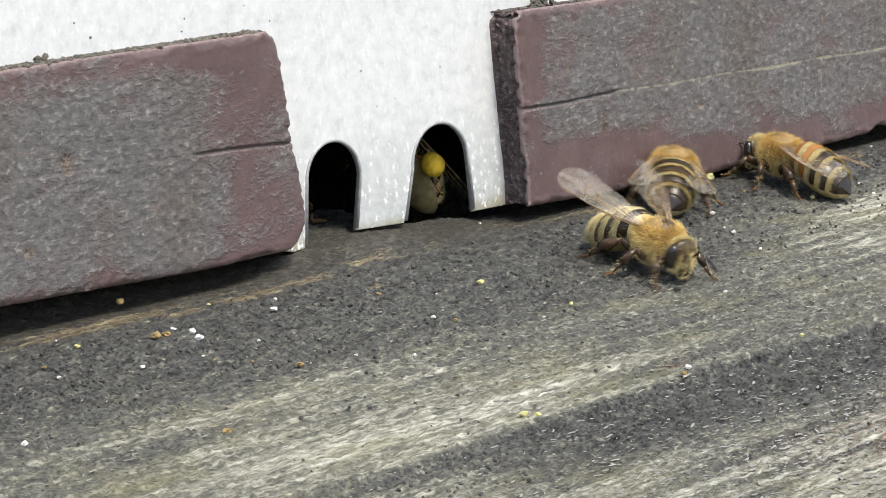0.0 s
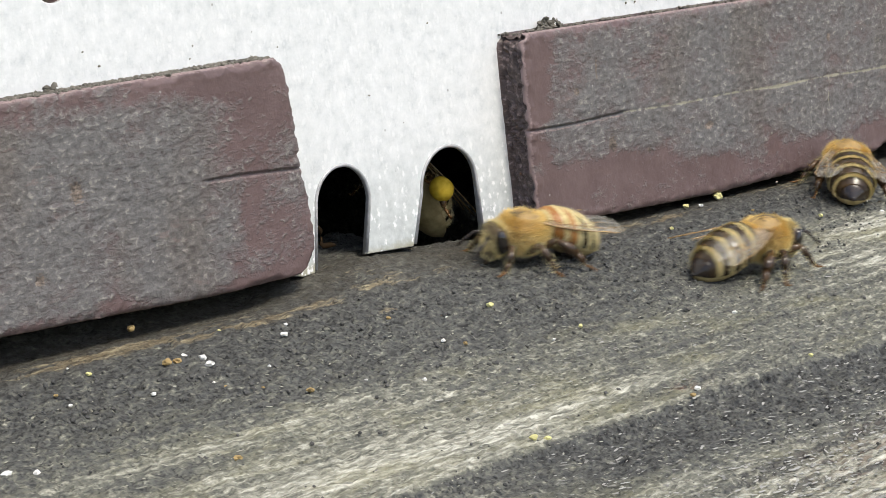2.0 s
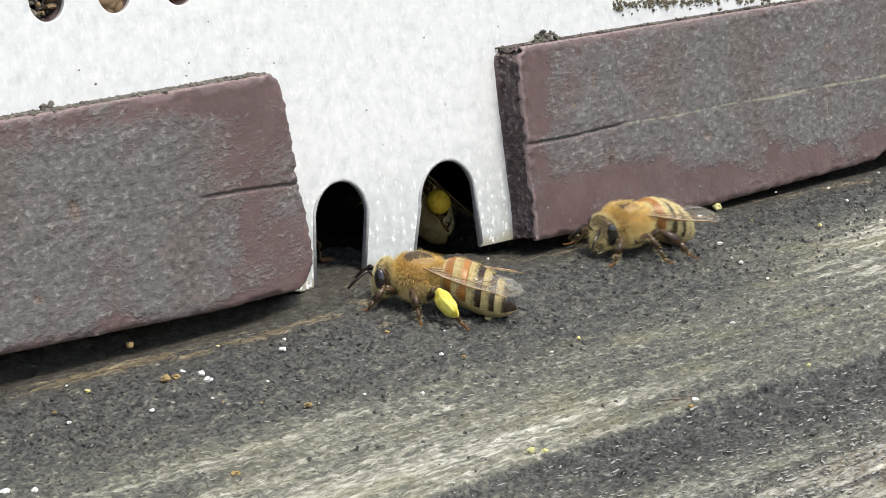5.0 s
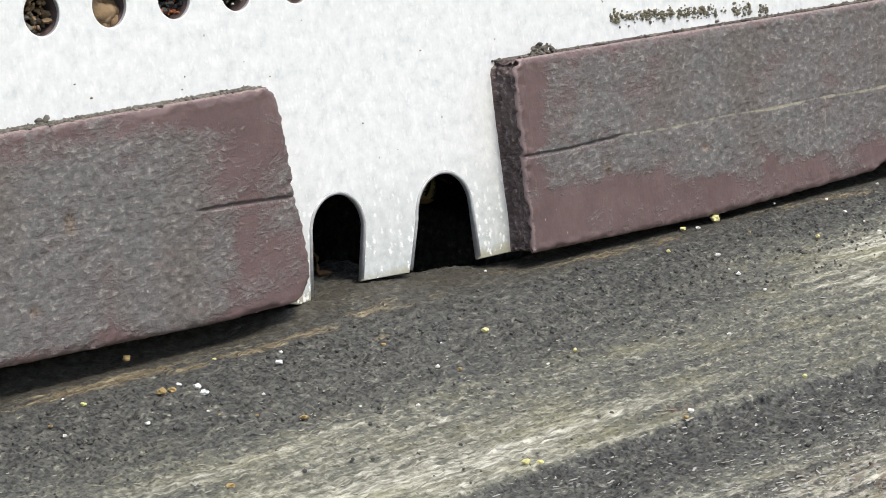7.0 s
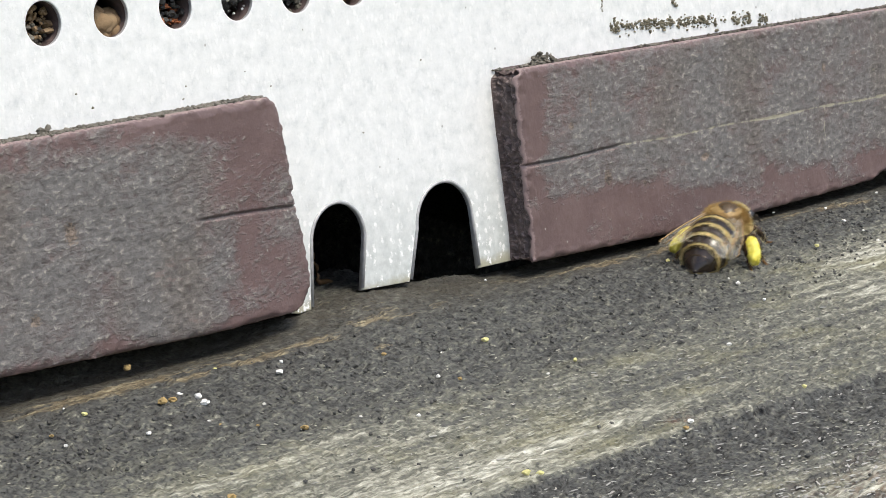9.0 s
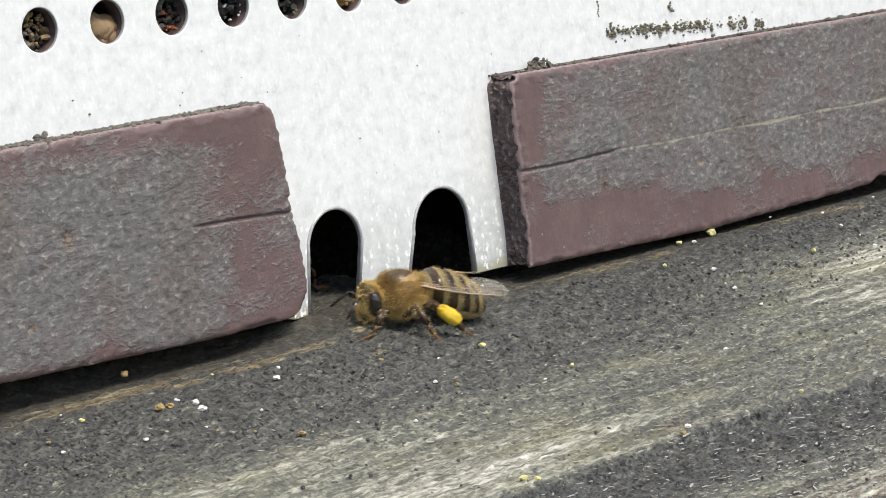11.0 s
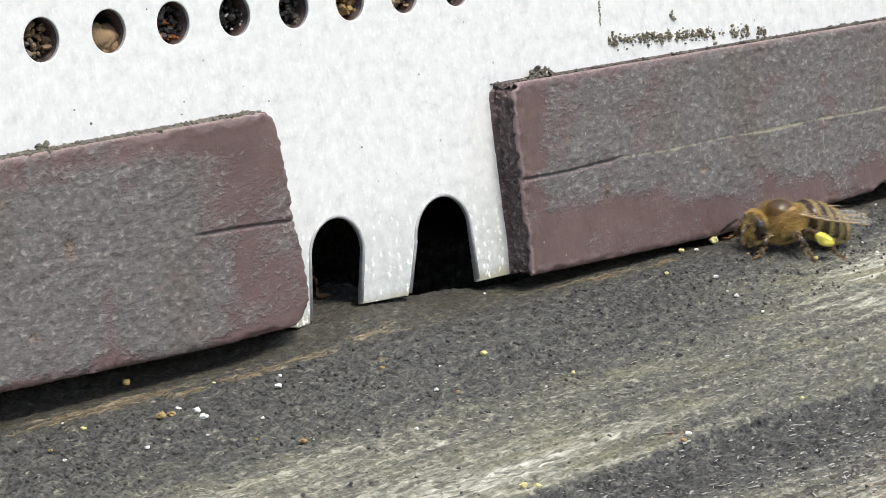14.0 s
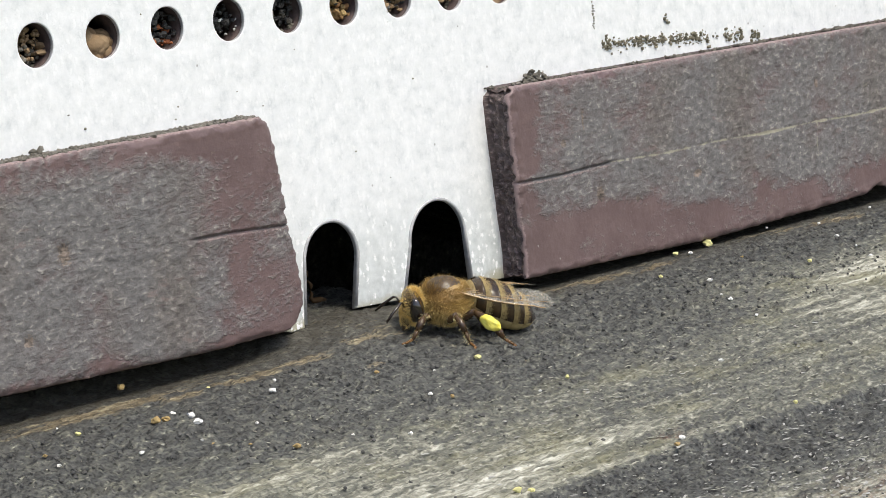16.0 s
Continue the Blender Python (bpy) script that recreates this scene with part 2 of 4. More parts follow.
CHITIN = plain_material("dark_chitin", (0.012, 0.008, 0.006), (0.035, 0.022, 0.014), 1.2, 0.2, 0.02, 0.6)
BROWN = plain_material("brown_chitin", (0.017, 0.010, 0.005), (0.06, 0.035, 0.014), 0.9, 0.24, 0.03, 0.5)
SHIELD = plain_material("bald_thorax_shield", (0.03, 0.018, 0.009), (0.10, 0.062, 0.028), 0.8, 0.36, 0.02, 0.5)
AMBER = plain_material("amber_chitin", (0.27, 0.10, 0.02), (0.43, 0.19, 0.045), 0.8, 0.38, 0.02, 0.5)
BAND = plain_material("pale_hair_band", (0.55, 0.45, 0.20), (0.84, 0.73, 0.42), 2.5, 0.75, 0.08, 0.3)
DIM_BAND = plain_material("thin_brown_hair_band", (0.26, 0.19, 0.075), (0.50, 0.39, 0.19), 2.5, 0.65, 0.08, 0.3)
BELLY = plain_material("tan_belly", (0.34, 0.26, 0.11), (0.6, 0.48, 0.24), 1.2, 0.6, 0.05, 0.4)
DARK_FUR = plain_material("brown_fur", (0.28, 0.175, 0.055), (0.54, 0.37, 0.14), 1.0, 0.65, 0, 0.3)
FUR = plain_material("golden_fur", (0.66, 0.45, 0.13), (0.92, 0.71, 0.30), 1.0, 0.7, 0, 0.3)
PALE_FUR = plain_material("pale_fur", (0.74, 0.60, 0.24), (0.93, 0.82, 0.48), 1.0, 0.7, 0, 0.3)
SKIN = plain_material("brown_thorax_skin", (0.22, 0.14, 0.05), (0.42, 0.28, 0.11), 1.0, 0.5, 0.05)
EYE = plain_material("compound_eye", (0.010, 0.007, 0.006), (0.02, 0.014, 0.011), 3.0, 0.10, 0, 0.9)
TARSUS = plain_material("amber_leg_tip", (0.10, 0.045, 0.014), (0.26, 0.13, 0.045), 0.9, 0.25, 0.02, 0.5)
LEG = plain_material("brown_leg_chitin", (0.014, 0.009, 0.007), (0.10, 0.055, 0.024), 0.9, 0.2, 0.02, 0.5)
WING = wing_material()
VEIN = plain_material("wing_vein", (0.20, 0.11, 0.045), (0.52, 0.36, 0.18), 1.0, 0.22, 0, 0.7)
POLLEN_LEMON = plain_material("lemon_pollen", (0.70, 0.60, 0.06), (0.88, 0.80, 0.20), 2.0, 0.75, 0.2, 0.25)
POLLEN_GOLD = plain_material("golden_pollen", (0.62, 0.39, 0.02), (0.82, 0.60, 0.07), 2.0, 0.7, 0.12, 0.25)


# ---- mesh helpers; all shapes are drawn in millimetres ----
def part(name, bm, materials, parent=None, label=""):
    """Link a bmesh, drawn in millimetres, as one mesh object under a thing or part."""
    me = bpy.data.meshes.new(name)
    bm.transform(Matrix.Scale(MM, 4))
    bm.to_mesh(me)
    bm.free()
    return link(name, me, materials, parent, label)


def link(name, me, materials, parent=None, label=""):
    for m in materials if isinstance(materials, (list, tuple)) else [materials]:
        me.materials.append(m)
    ob = new(name, me)
    ob.parent = parent
    return tagged(ob, label)


def smooth(ob):
    ob.data.shade_smooth()
    return ob


def hash01(i, j, seed):
    h = (i.astype(np.int64) * 374761393 + j.astype(np.int64) * 668265263 + seed * 144269) & 0xFFFFFFFF
    h = ((h ^ (h >> 13)) * 1274126177) & 0xFFFFFFFF
    return ((h ^ (h >> 16)) & 0xFFFF) / 65535.0


def value(x, y, seed=0):
    i, j = np.floor(x), np.floor(y)
    u, v = x - i, y - j
    u, v = u * u * (3 - 2 * u), v * v * (3 - 2 * v)
    a, b = hash01(i, j, seed), hash01(i + 1, j, seed)
    c, e = hash01(i, j + 1, seed), hash01(i + 1, j + 1, seed)
    return (a * (1 - u) + b * u) * (1 - v) + (c * (1 - u) + e * u) * v


def fbm(x, y, octaves=4, seed=0):
    total, amp, size = 0, 0.5, 0
    for k in range(octaves):
        total, size = total + amp * value(x * 2 ** k, y * 2 ** k, seed + k), size + amp
        amp *= 0.55
    return total / size


def step(a, b, x):
    t = np.clip((x - a) / (b - a), 0, 1)
    return t * t * (3 - 2 * t)


def box(bm, x0, x1, y0, y1, z0, z1, bevel=0.0):
    m = pose((x0 + x1) / 2, (y0 + y1) / 2, (z0 + z1) / 2) @ Matrix.Diagonal((x1 - x0, y1 - y0, z1 - z0, 1))
    made = bmesh.ops.create_cube(bm, size=1, matrix=m)["verts"]
    if bevel:
        edges = list({e for v in made for e in v.link_edges})
        bmesh.ops.bevel(bm, geom=edges, offset=bevel, segments=2, affect="EDGES", profile=0.6)


def blob(bm, centre, radii, seed=0, rough=0.0, sub=2, turn=(0, 0, 0), mat=0):
    """A lump: an icosphere squeezed to radii, with uneven skin."""
    made = bmesh.ops.create_icosphere(bm, subdivisions=sub, radius=1)["verts"]
    m = pose(*centre, *turn)
    for v in made:
        k = 1 + rough * 2 * noise.noise(v.co * 1.3 + Vector((seed * 7.3, seed * 3.1, seed * 1.7))) + rough * 0.9 * noise.noise(v.co * 4.5 + Vector((seed, 5.0, 2.0)))
        v.co = m @ Vector((v.co.x * radii[0] * k, v.co.y * radii[1] * k, v.co.z * radii[2] * k))
    for f in {f for v in made for f in v.link_faces}:
        f.smooth, f.material_index = rough < 0.12, mat
    return made


def tube(bm, points, radii, n=7, flat=1.0, mat=0, across=None):
    """A tapered limb through points; flat squeezes it sideways."""
    rings = []
    points = [Vector(p) for p in points]
    for k, p in enumerate(points):
        way = (points[min(k + 1, len(points) - 1)] - points[max(k - 1, 0)]).normalized()
        side = way.cross(Vector((0, 0, 1)))
        side = side.normalized() if side.length > 1e-3 else Vector((0, 1, 0))
        side = Vector(across) if across else side
        up = side.cross(way)
        rings.append([bm.verts.new(p + (side * math.cos(a) * flat + up * math.sin(a)) * radii[k]) for a in [2 * math.pi * i / n for i in range(n)]])
    for r0, r1 in zip(rings, rings[1:]):
        for i in range(n):
            f = bm.faces.new((r0[i], r0[(i + 1) % n], r1[(i + 1) % n], r1[i]))
            f.smooth, f.material_index = True, mat
    for r in (rings[0][::-1], rings[-1]):
        bm.faces.new(r).material_index = mat


def sheet(name, xs, ys, height, attributes, material, thick, axis="z", parent=None, layers=1, ragged=0.0):
    """A solid slab whose face is a relief: height[y, x] over the grid, closed behind at thick below; its sides are ragged in layers."""
    nx, ny = xs.shape[1], xs.shape[0]
    n = nx * ny
    front = np.stack([xs, ys, height], -1).reshape(-1, 3)
    ids = np.arange(n).reshape(ny, nx)
    a, b, c, e = ids[:-1, :-1], ids[:-1, 1:], ids[1:, 1:], ids[1:, :-1]
    faces = np.stack([a, b, c, e], -1).reshape(-1, 4).tolist()
    top = len(faces)
    ring = np.concatenate([ids[0, :], ids[1:, -1], ids[-1, -2::-1], ids[-2:0:-1, 0]])
    k = len(ring)
    verts = [front]
    inward = np.concatenate([np.tile((0, 1), (nx, 1)), np.tile((-1, 0), (ny - 1, 1)), np.tile((0, -1), (nx - 1, 1)), np.tile((1, 0), (ny - 2, 1))])
    along = np.arange(k)
    old = ring
    for j in range(1, layers + 1):
        f = j / layers
        row = front[ring].copy()
        row[:, 2] = row[:, 2] * (1 - f) - thick * f
        row[:, :2] += inward * (ragged * fbm(along / 3.0, along * 0 + j * 1.7, 3, 91) * (j < layers))[:, None]
        verts.append(row)
        now = n + (j - 1) * k + along
        faces += np.stack([np.roll(old, -1), old, now, np.roll(now, -1)], -1).tolist()
        old = now
    faces.append(old[::-1].tolist())
    co = np.concatenate(verts) * MM
    if axis == "y":
        co = np.stack([co[:, 0], -co[:, 2], co[:, 1]], -1)
    me = bpy.data.meshes.new(name)
    me.from_pydata(co.tolist(), [], faces)
    for key, field in attributes.items():
        at = me.attributes.new(key, "FLOAT", "POINT")
        flat = field.reshape(-1)
        at.data.foreach_set("value", np.concatenate([flat] + [flat[ring]] * layers).astype(np.float32))
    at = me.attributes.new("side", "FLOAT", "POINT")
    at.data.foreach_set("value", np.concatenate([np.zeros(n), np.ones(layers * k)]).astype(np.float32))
    me.update()
    ob = link(name, me, material, parent)
    me.polygons.foreach_set("use_smooth", [i < top for i in range(len(faces))])
    return ob


# ---- the landing board: worn dark paint over grained wood, falling away from the hive ----
SLOPE, LEVEL = 0.22, 1.8
LEAN = math.degrees(math.atan(SLOPE))


def spread(*spans):
    """Grid lines: (from, to, step) one span after the other."""
    out = []
    for a, b, s in spans:
        out += list(np.arange(a, b - s * 0.3, s))
    return np.array(out + [spans[-1][1]])


def landing_board():
    gx = spread((-190, -68, 6), (-68, 106, 0.36), (106, 240, 6))
    gy = spread((-125, -70, 3), (-70, 12, 0.32), (12, 70, 4))
    x, y = np.meshgrid(gx, gy)
    far = -y
    wave = fbm(x / 30, y / 12, 3, 3) - 0.5
    streak = fbm(x / 16, y / 0.9, 4, 11)
    long_streak = fbm(x / 45, y / 2.6, 3, 17)
    right = step(-45, 40, x)
    wear = 0.10 * step(9, 16, far + wave * 6) + step(18, 30, far + wave * 7) * (0.31 + 0.52 * long_streak - 0.20 * step(-28, 8, x))
    wear += (0.34 * np.exp(-((far - 19 - wave * 8) / 6) ** 2) + 0.42 * np.exp(-((far - 25.5 + 0.12 * (x - 50) - wave * 5) / 5.5) ** 2) * step(0.40, 0.62, streak)) * step(25, 58, x) + 0.25 * step(9, 16, far + wave * 6) * (1 - step(28, 36, far)) * step(45, 80, x)
    wear += 0.20 * np.exp(-((far - 37) / 4.5) ** 2) * (1 - step(-8, 22, x))
    ridge = far + wave * 1.6 - 0.07 * np.maximum(x - 5, 0)
    inside = step(40.6, 42.2, ridge) * (1 - step(49, 53, far + wave * 4))
    wear = wear * (1 - 1.0 * inside * step(-38, -12, x)) * (1 - 0.55 * step(48, 52, far + wave * 4) * right) + 0.80 * step(50, 57, far + wave * 4 - 0.05 * x) * right * step(0.46, 0.56, streak)
    wear = wear * (1 - 0.6 * np.exp(-((ridge - 42.4) / 1.0) ** 2)) + (streak - 0.5) * 0.42 * (1 - 0.6 * inside)
    wear = np.clip(wear * (1 - 0.28 * (1 - step(-54, -34, x)) * step(18, 26, far)), 0, 1)
    bare = 0.4 * np.exp(-((far - 4.4 - wave * 5 + 0.008 * x) / 1.3) ** 2) * step(0.50, 0.74, fbm(x / 10, y / 1.2, 2, 29)) + 0.22 * np.exp(-((far - 1.5) / 4.0) ** 2)
    for sx, sy, rx, ry, k in ((-20.5, -5.4, 7, 1.2, 1.3), (-27, -4.2, 5, 0.9, 0.8), (-37, -4.5, 8, 1.1, 1.0), (-52, -4.4, 8, 1.0, 0.5), (-3.5, -10.0, 1.6, 0.5, 0.9), (9.5, -10.6, 3.5, 0.5, 0.5), (30, -11.5, 2.0, 0.5, 0.5), (41, -4.6, 7, 0.7, 0.7), (75, -4.4, 6, 0.7, 0.9), (-5, -5.4, 6, 0.7, 0.6), (3, -4.8, 5, 0.6, 0.6), (24, -2.8, 4, 0.6, 0.8), (33, -3.6, 4, 0.6, 0.8), (49, -5.0, 5, 0.8, 0.7), (66, -5.2, 6, 0.6, 0.5), (84, -5.4, 6, 0.7, 0.7)):
        bare = bare + k * np.exp(-((x - sx) / rx) ** 4 - ((y - sy - 0.4 * wave) / ry) ** 2) * step(0.28, 0.6, fbm(x / 4.0, y / 0.8, 2, int(sx) + 101))
    grit = fbm(x / 0.75, y / 0.65, 3, 41) - 0.5
    grain = fbm(x / 7, y / 0.55, 3, 53) - 0.5
    fibre = fbm(x / 2.2, y / 0.42, 3, 67) - 0.5
    height = grit * 1.05 * (1 - 0.6 * wear) * (1 - 0.6 * np.exp(-((far - 1) / 5) ** 2)) + grain * (0.1 + 0.4 * wear) + fibre * 0.26 * wear + wave * 0.35
    height -= 0.7 * step(41.2, 42.4, ridge) * (1 - step(44, 52, far))
    height -= 0.9 * np.exp(-((y - 0.5) / 3.2) ** 2) * (step(18, 26, x) + 1 - step(-14, -6, x))
    back_edge = 10.4 - 8.6 * step(11.2, 12.6, x) + 0.5 * wave
    height -= 12.0 * step(0, 0.7, y - back_edge) * (1 - step(30, 34, x)) * step(-30, -26, x)
    height += 1.15 * np.exp(-((x - 3.5) / 9.5) ** 2 - (y / 4.5) ** 2)
    # the brown field also carries painted shade along the foot of the plate
    ob = sheet("landing_board", x, y, height, {"wear": wear, "bare": np.clip(bare, 0, 1), "brown": np.exp(-((far - 1.0 - wave * 6) / 4.5) ** 2), "rust": step(52, 60, far + wave * 4) * step(-15, 15, x) + np.exp(-((x - 4.5) / 1.8) ** 2 - ((far - 39.6) / 0.9) ** 2)}, BOARD, 18.0)
    ob.matrix_world = pose(0, 0, LEVEL * MM, LEAN, 0, 0)
    return tagged(ob, "sloping wooden landing board, dark paint worn to grey grain", "landing board", kind="structure")


# ---- the entrance strips: two lengths of painted slat across the plate ----

def strip(name, left, right, low, high, groove, label, dusty, faint, spans, coarse, thick):
    """left, right: end lines x(z); low, high: edge lines z(x); groove: (from x, to x) of the sharp part."""
    us = spread(*spans)
    vs = spread((0, 0.05, 0.006), (0.05, 0.42, 0.014), (0.42, 0.58, 0.0055), (0.58, 0.95, 0.014), (0.95, 1, 0.006))
    u, v = np.meshgrid(us, vs)
    mid = 3.0 + 20.5 * v
    x0, x1 = left(mid), right(mid)
    x = x0 + (x1 - x0) * u
    z0, z1 = low(x), high(x)
    z = z0 + (z1 - z0) * v
    rag = (fbm(x / 0.8, z / 0.7, 3, 5) - 0.5)
    near = np.minimum(np.minimum(x - x0, x1 - x), np.minimum(z - z0, z1 - z))
    round_off = 0.6 * (1 - np.sqrt(np.clip(1 - (1 - np.clip((near + rag * 0.5 * (near < 1)) / 0.75, 0, 1)) ** 2, 0, 1)))
    seam = np.interp(x, (-120, -40, -18.4, -6.8, 27, 42, 96, 175), (15.0, 14.4, 13.85, 13.5, 12.75, 12.8, 12.3, 12.2)) + 0.08 * np.sin(x / 3)
    cut = np.exp(-((z - seam) / (0.11 + 0.09 * (x > 43))) ** 2)
    sharp = step(groove[0] - 0.4, groove[0] + 0.4, x) * (1 - step(groove[1] - 0.4, groove[1] + 0.4, x))
    grit = fbm(x / 0.7, z / 0.7, 3, 23) - 0.5
    dust = dusty(x, z, fbm(x / 6, z / 4, 4, 31))
    height = thick - round_off - cut * (0.17 * sharp + 0.03) + grit * (0.012 + 0.28 * np.clip(dust, 0, 1)) + rag * 0.25 * (near < 1.2)
    step_up = 0.16 * sharp * step(0, 0.25, z - seam)
    height = height + step_up + 0.18 * (fbm(x / 14, z / 9, 3, 71) - 0.5)
    # worn edges, plus highlight lines painted along the top and below the groove
    edge = (1 - np.clip(near / 0.55, 0, 1)) * 0.8 + 0.2 * (1 - np.clip((z1 - z) / 0.3, 0, 1)) + 0.75 * sharp * np.exp(-((z - seam + 0.3) / 0.16) ** 2) + 0.5 * (1 - np.clip((x - x0) / 0.6, 0, 1))
    scar = sum(np.exp(-((x - sx) / rx) ** 2 - ((z - sz) / rz) ** 2) for sx, sz, rx, rz in ((-33.7, 15.0, 0.9, 1.4), (-38.5, 8.0, 0.7, 0.7), (39.8, 9.8, 0.8, 1.2), (37.6, 18.2, 0.25, 1.6), (46.0, 8.3, 0.5, 0.5), (57.0, 9.6, 1.3, 0.5), (34.0, 16.0, 0.5, 0.5), (81.2, 17.0, 0.5, 0.8)))
    scratch = np.exp(-((x - 80.6 - (z - 10) * 0.03) / 0.18) ** 2) * step(7.5, 8.5, z) * (1 - step(12.2, 12.8, z))
    height = height - 0.15 * scar
    shift = rag * 0.14 * (near < 0.6)
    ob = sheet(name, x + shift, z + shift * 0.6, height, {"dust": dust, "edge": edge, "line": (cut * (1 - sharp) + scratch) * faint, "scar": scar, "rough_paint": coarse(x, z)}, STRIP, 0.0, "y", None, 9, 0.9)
    return tagged(ob, label, "wooden strip")


def strips():
    def left_end(z):
        return np.interp(z, (3.0, 3.6, 5.0, 6.6, 9.4, 13.3, 18.8, 21.4, 22.8, 24.2), (-7.4, -6.2, -5.3, -5.1, -5.5, -6.3, -6.9, -7.3, -7.9, -9.2))

    strip("entrance_strip", lambda z: 0 * z - 120, left_end, lambda x: np.interp(x, (-120, -42, -18, -8), (4.6, 3.8, 3.15, 3.3)), lambda x: np.interp(x, (-120, -40, -9), (23.4, 23.75, 24.1)),
          (-18.6, -5), "dusty brown painted wooden slat across the metal plate",
          lambda x, z, n: 0.98 - 0.74 * (step(-17.5, -13.5, x + (n - 0.5) * 4) * (z < 13.6) + step(-24, -12, x + (n - 0.5) * 12) * (z >= 13.6)) + (n - 0.5) * 0.9 - 0.7 * step(20.4, 22.2, z + (n - 0.5) * 4) - 0.6 * (1 - step(3.9, 5.2, z + (n - 0.5) * 2.0)), 0.0,
          ((0, 0.5, 0.03), (0.5, 0.99, 0.0028), (0.99, 1, 0.0012)), lambda x, z: 0.45 * step(3.5, 5.5, z) * (1 - step(21.5, 22.6, z)), 2.8)
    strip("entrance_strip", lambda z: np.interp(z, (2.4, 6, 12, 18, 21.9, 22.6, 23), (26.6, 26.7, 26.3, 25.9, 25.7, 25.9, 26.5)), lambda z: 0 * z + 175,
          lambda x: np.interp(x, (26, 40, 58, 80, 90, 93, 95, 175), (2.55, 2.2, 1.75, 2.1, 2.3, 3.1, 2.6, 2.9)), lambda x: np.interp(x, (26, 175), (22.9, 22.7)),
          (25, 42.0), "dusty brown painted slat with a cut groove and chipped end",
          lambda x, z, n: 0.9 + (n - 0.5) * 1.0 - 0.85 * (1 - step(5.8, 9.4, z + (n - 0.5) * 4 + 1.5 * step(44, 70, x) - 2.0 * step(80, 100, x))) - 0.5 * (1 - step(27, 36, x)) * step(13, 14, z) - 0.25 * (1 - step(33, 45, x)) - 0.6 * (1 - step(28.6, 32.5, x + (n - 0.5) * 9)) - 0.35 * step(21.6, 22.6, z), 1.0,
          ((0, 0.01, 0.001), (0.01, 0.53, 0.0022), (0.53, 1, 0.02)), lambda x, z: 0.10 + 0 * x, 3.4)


# ---- the metal plate: arched bee gates and a row of air holes ----
HOLE_X, HOLE_Z, HOLE_STEP, HOLE_R = -24.39, 33.32, 7.76, 2.1


def ring(curve, points):
    s = curve.splines.new("POLY")
    s.points.add(len(points) - 1)
    for p, (x, y) in zip(s.points, points):
        p.co = (x * MM, y * MM, 0, 1)
    s.use_cyclic_u = True


def arch(cx, half_top, spring, low_left, low_right):
    """Outline of one gate, from the lower left foot over the round top to the lower right foot."""
    turn = [(cx + half_top * math.cos(a), spring + half_top * math.sin(a)) for a in [math.pi - math.pi * k / 20 for k in range(21)]]
    return [low_left] + turn + [low_right]


def metal_plate():
    c = bpy.data.curves.new("metal_plate", "CURVE")
    c.dimensions, c.fill_mode, c.extrude, c.bevel_depth, c.bevel_resolution = "2D", "BOTH", 0.12 * MM, 0.12 * MM, 2
    bottom = [(-130, 7.0), (-16, 5.0), (-6.2, 3.0), (-4.6, 2.6)] + arch(1.6, 3.75, 8.75, (-2.95, 2.7), (4.3, 3.4)) + [(11.1, 3.1)]
    bottom += arch(17.05, 4.2, 8.2, (11.2, 3.1), (21.6, 2.75))[1:] + [(27.3, 2.7), (60, 2.9), (190, 3.2)]
    ring(c, bottom + [(190, 75), (-130, 75)])
    for k in range(-10, 25):
        x = HOLE_X + k * HOLE_STEP
        ring(c, [(x + HOLE_R * math.cos(a), HOLE_Z + HOLE_R * math.sin(a)) for a in [2 * math.pi * i / 32 for i in range(32)]])
    tmp = new("outline", c)
    me = bpy.data.meshes.new_from_object(tmp.evaluated_get(bpy.context.evaluated_depsgraph_get()))
    bpy.data.objects.remove(tmp)
    me.transform(Matrix.Translation((0, 0.25 * MM, 0)) @ Matrix.Rotation(radians(90), 4, "X"))
    me.materials.clear()
    ob = link("metal_plate", me, [PLATE, RIM])
    for f in me.polygons:
        f.material_index = 0 if f.normal.y < -0.6 else 1
    for outline in (arch(1.6, 3.75, 8.75, (-2.75, 2.9), (4.35, 3.5)), arch(17.05, 4.2, 8.2, (11.4, 3.2), (21.7, 2.95))):
        bm = bmesh.new()
        tube(bm, [(x, 0.04, z) for x, z in outline], [0.2] * len(outline), 8, across=(0, 1, 0))
        part("gate_rim", bm, RIM, ob, "dull grey rolled edge of the gate")
    for k in range(-2, 12):
        bm = bmesh.new()
        x = HOLE_X + k * HOLE_STEP
        rings = [[bm.verts.new((x + r * math.cos(a), y, HOLE_Z + r * math.sin(a))) for a in [2 * math.pi * i / 32 for i in range(32)]] for r, y in ((2.14, 0.42), (2.10, 1.4), (2.10, 4.2), (2.7, 4.2), (2.7, 0.42))]
        for r0, r1 in zip(rings, rings[1:] + rings[:1]):
            for i in range(32):
                bm.faces.new((r0[i], r0[(i + 1) % 32], r1[(i + 1) % 32], r1[i])).smooth = True
        part("hole_lining", bm, LINING, ob, "dark bore of an air hole")
    return tagged(ob, "speckled galvanized metal plate with arched gates and air holes", "metal plate")


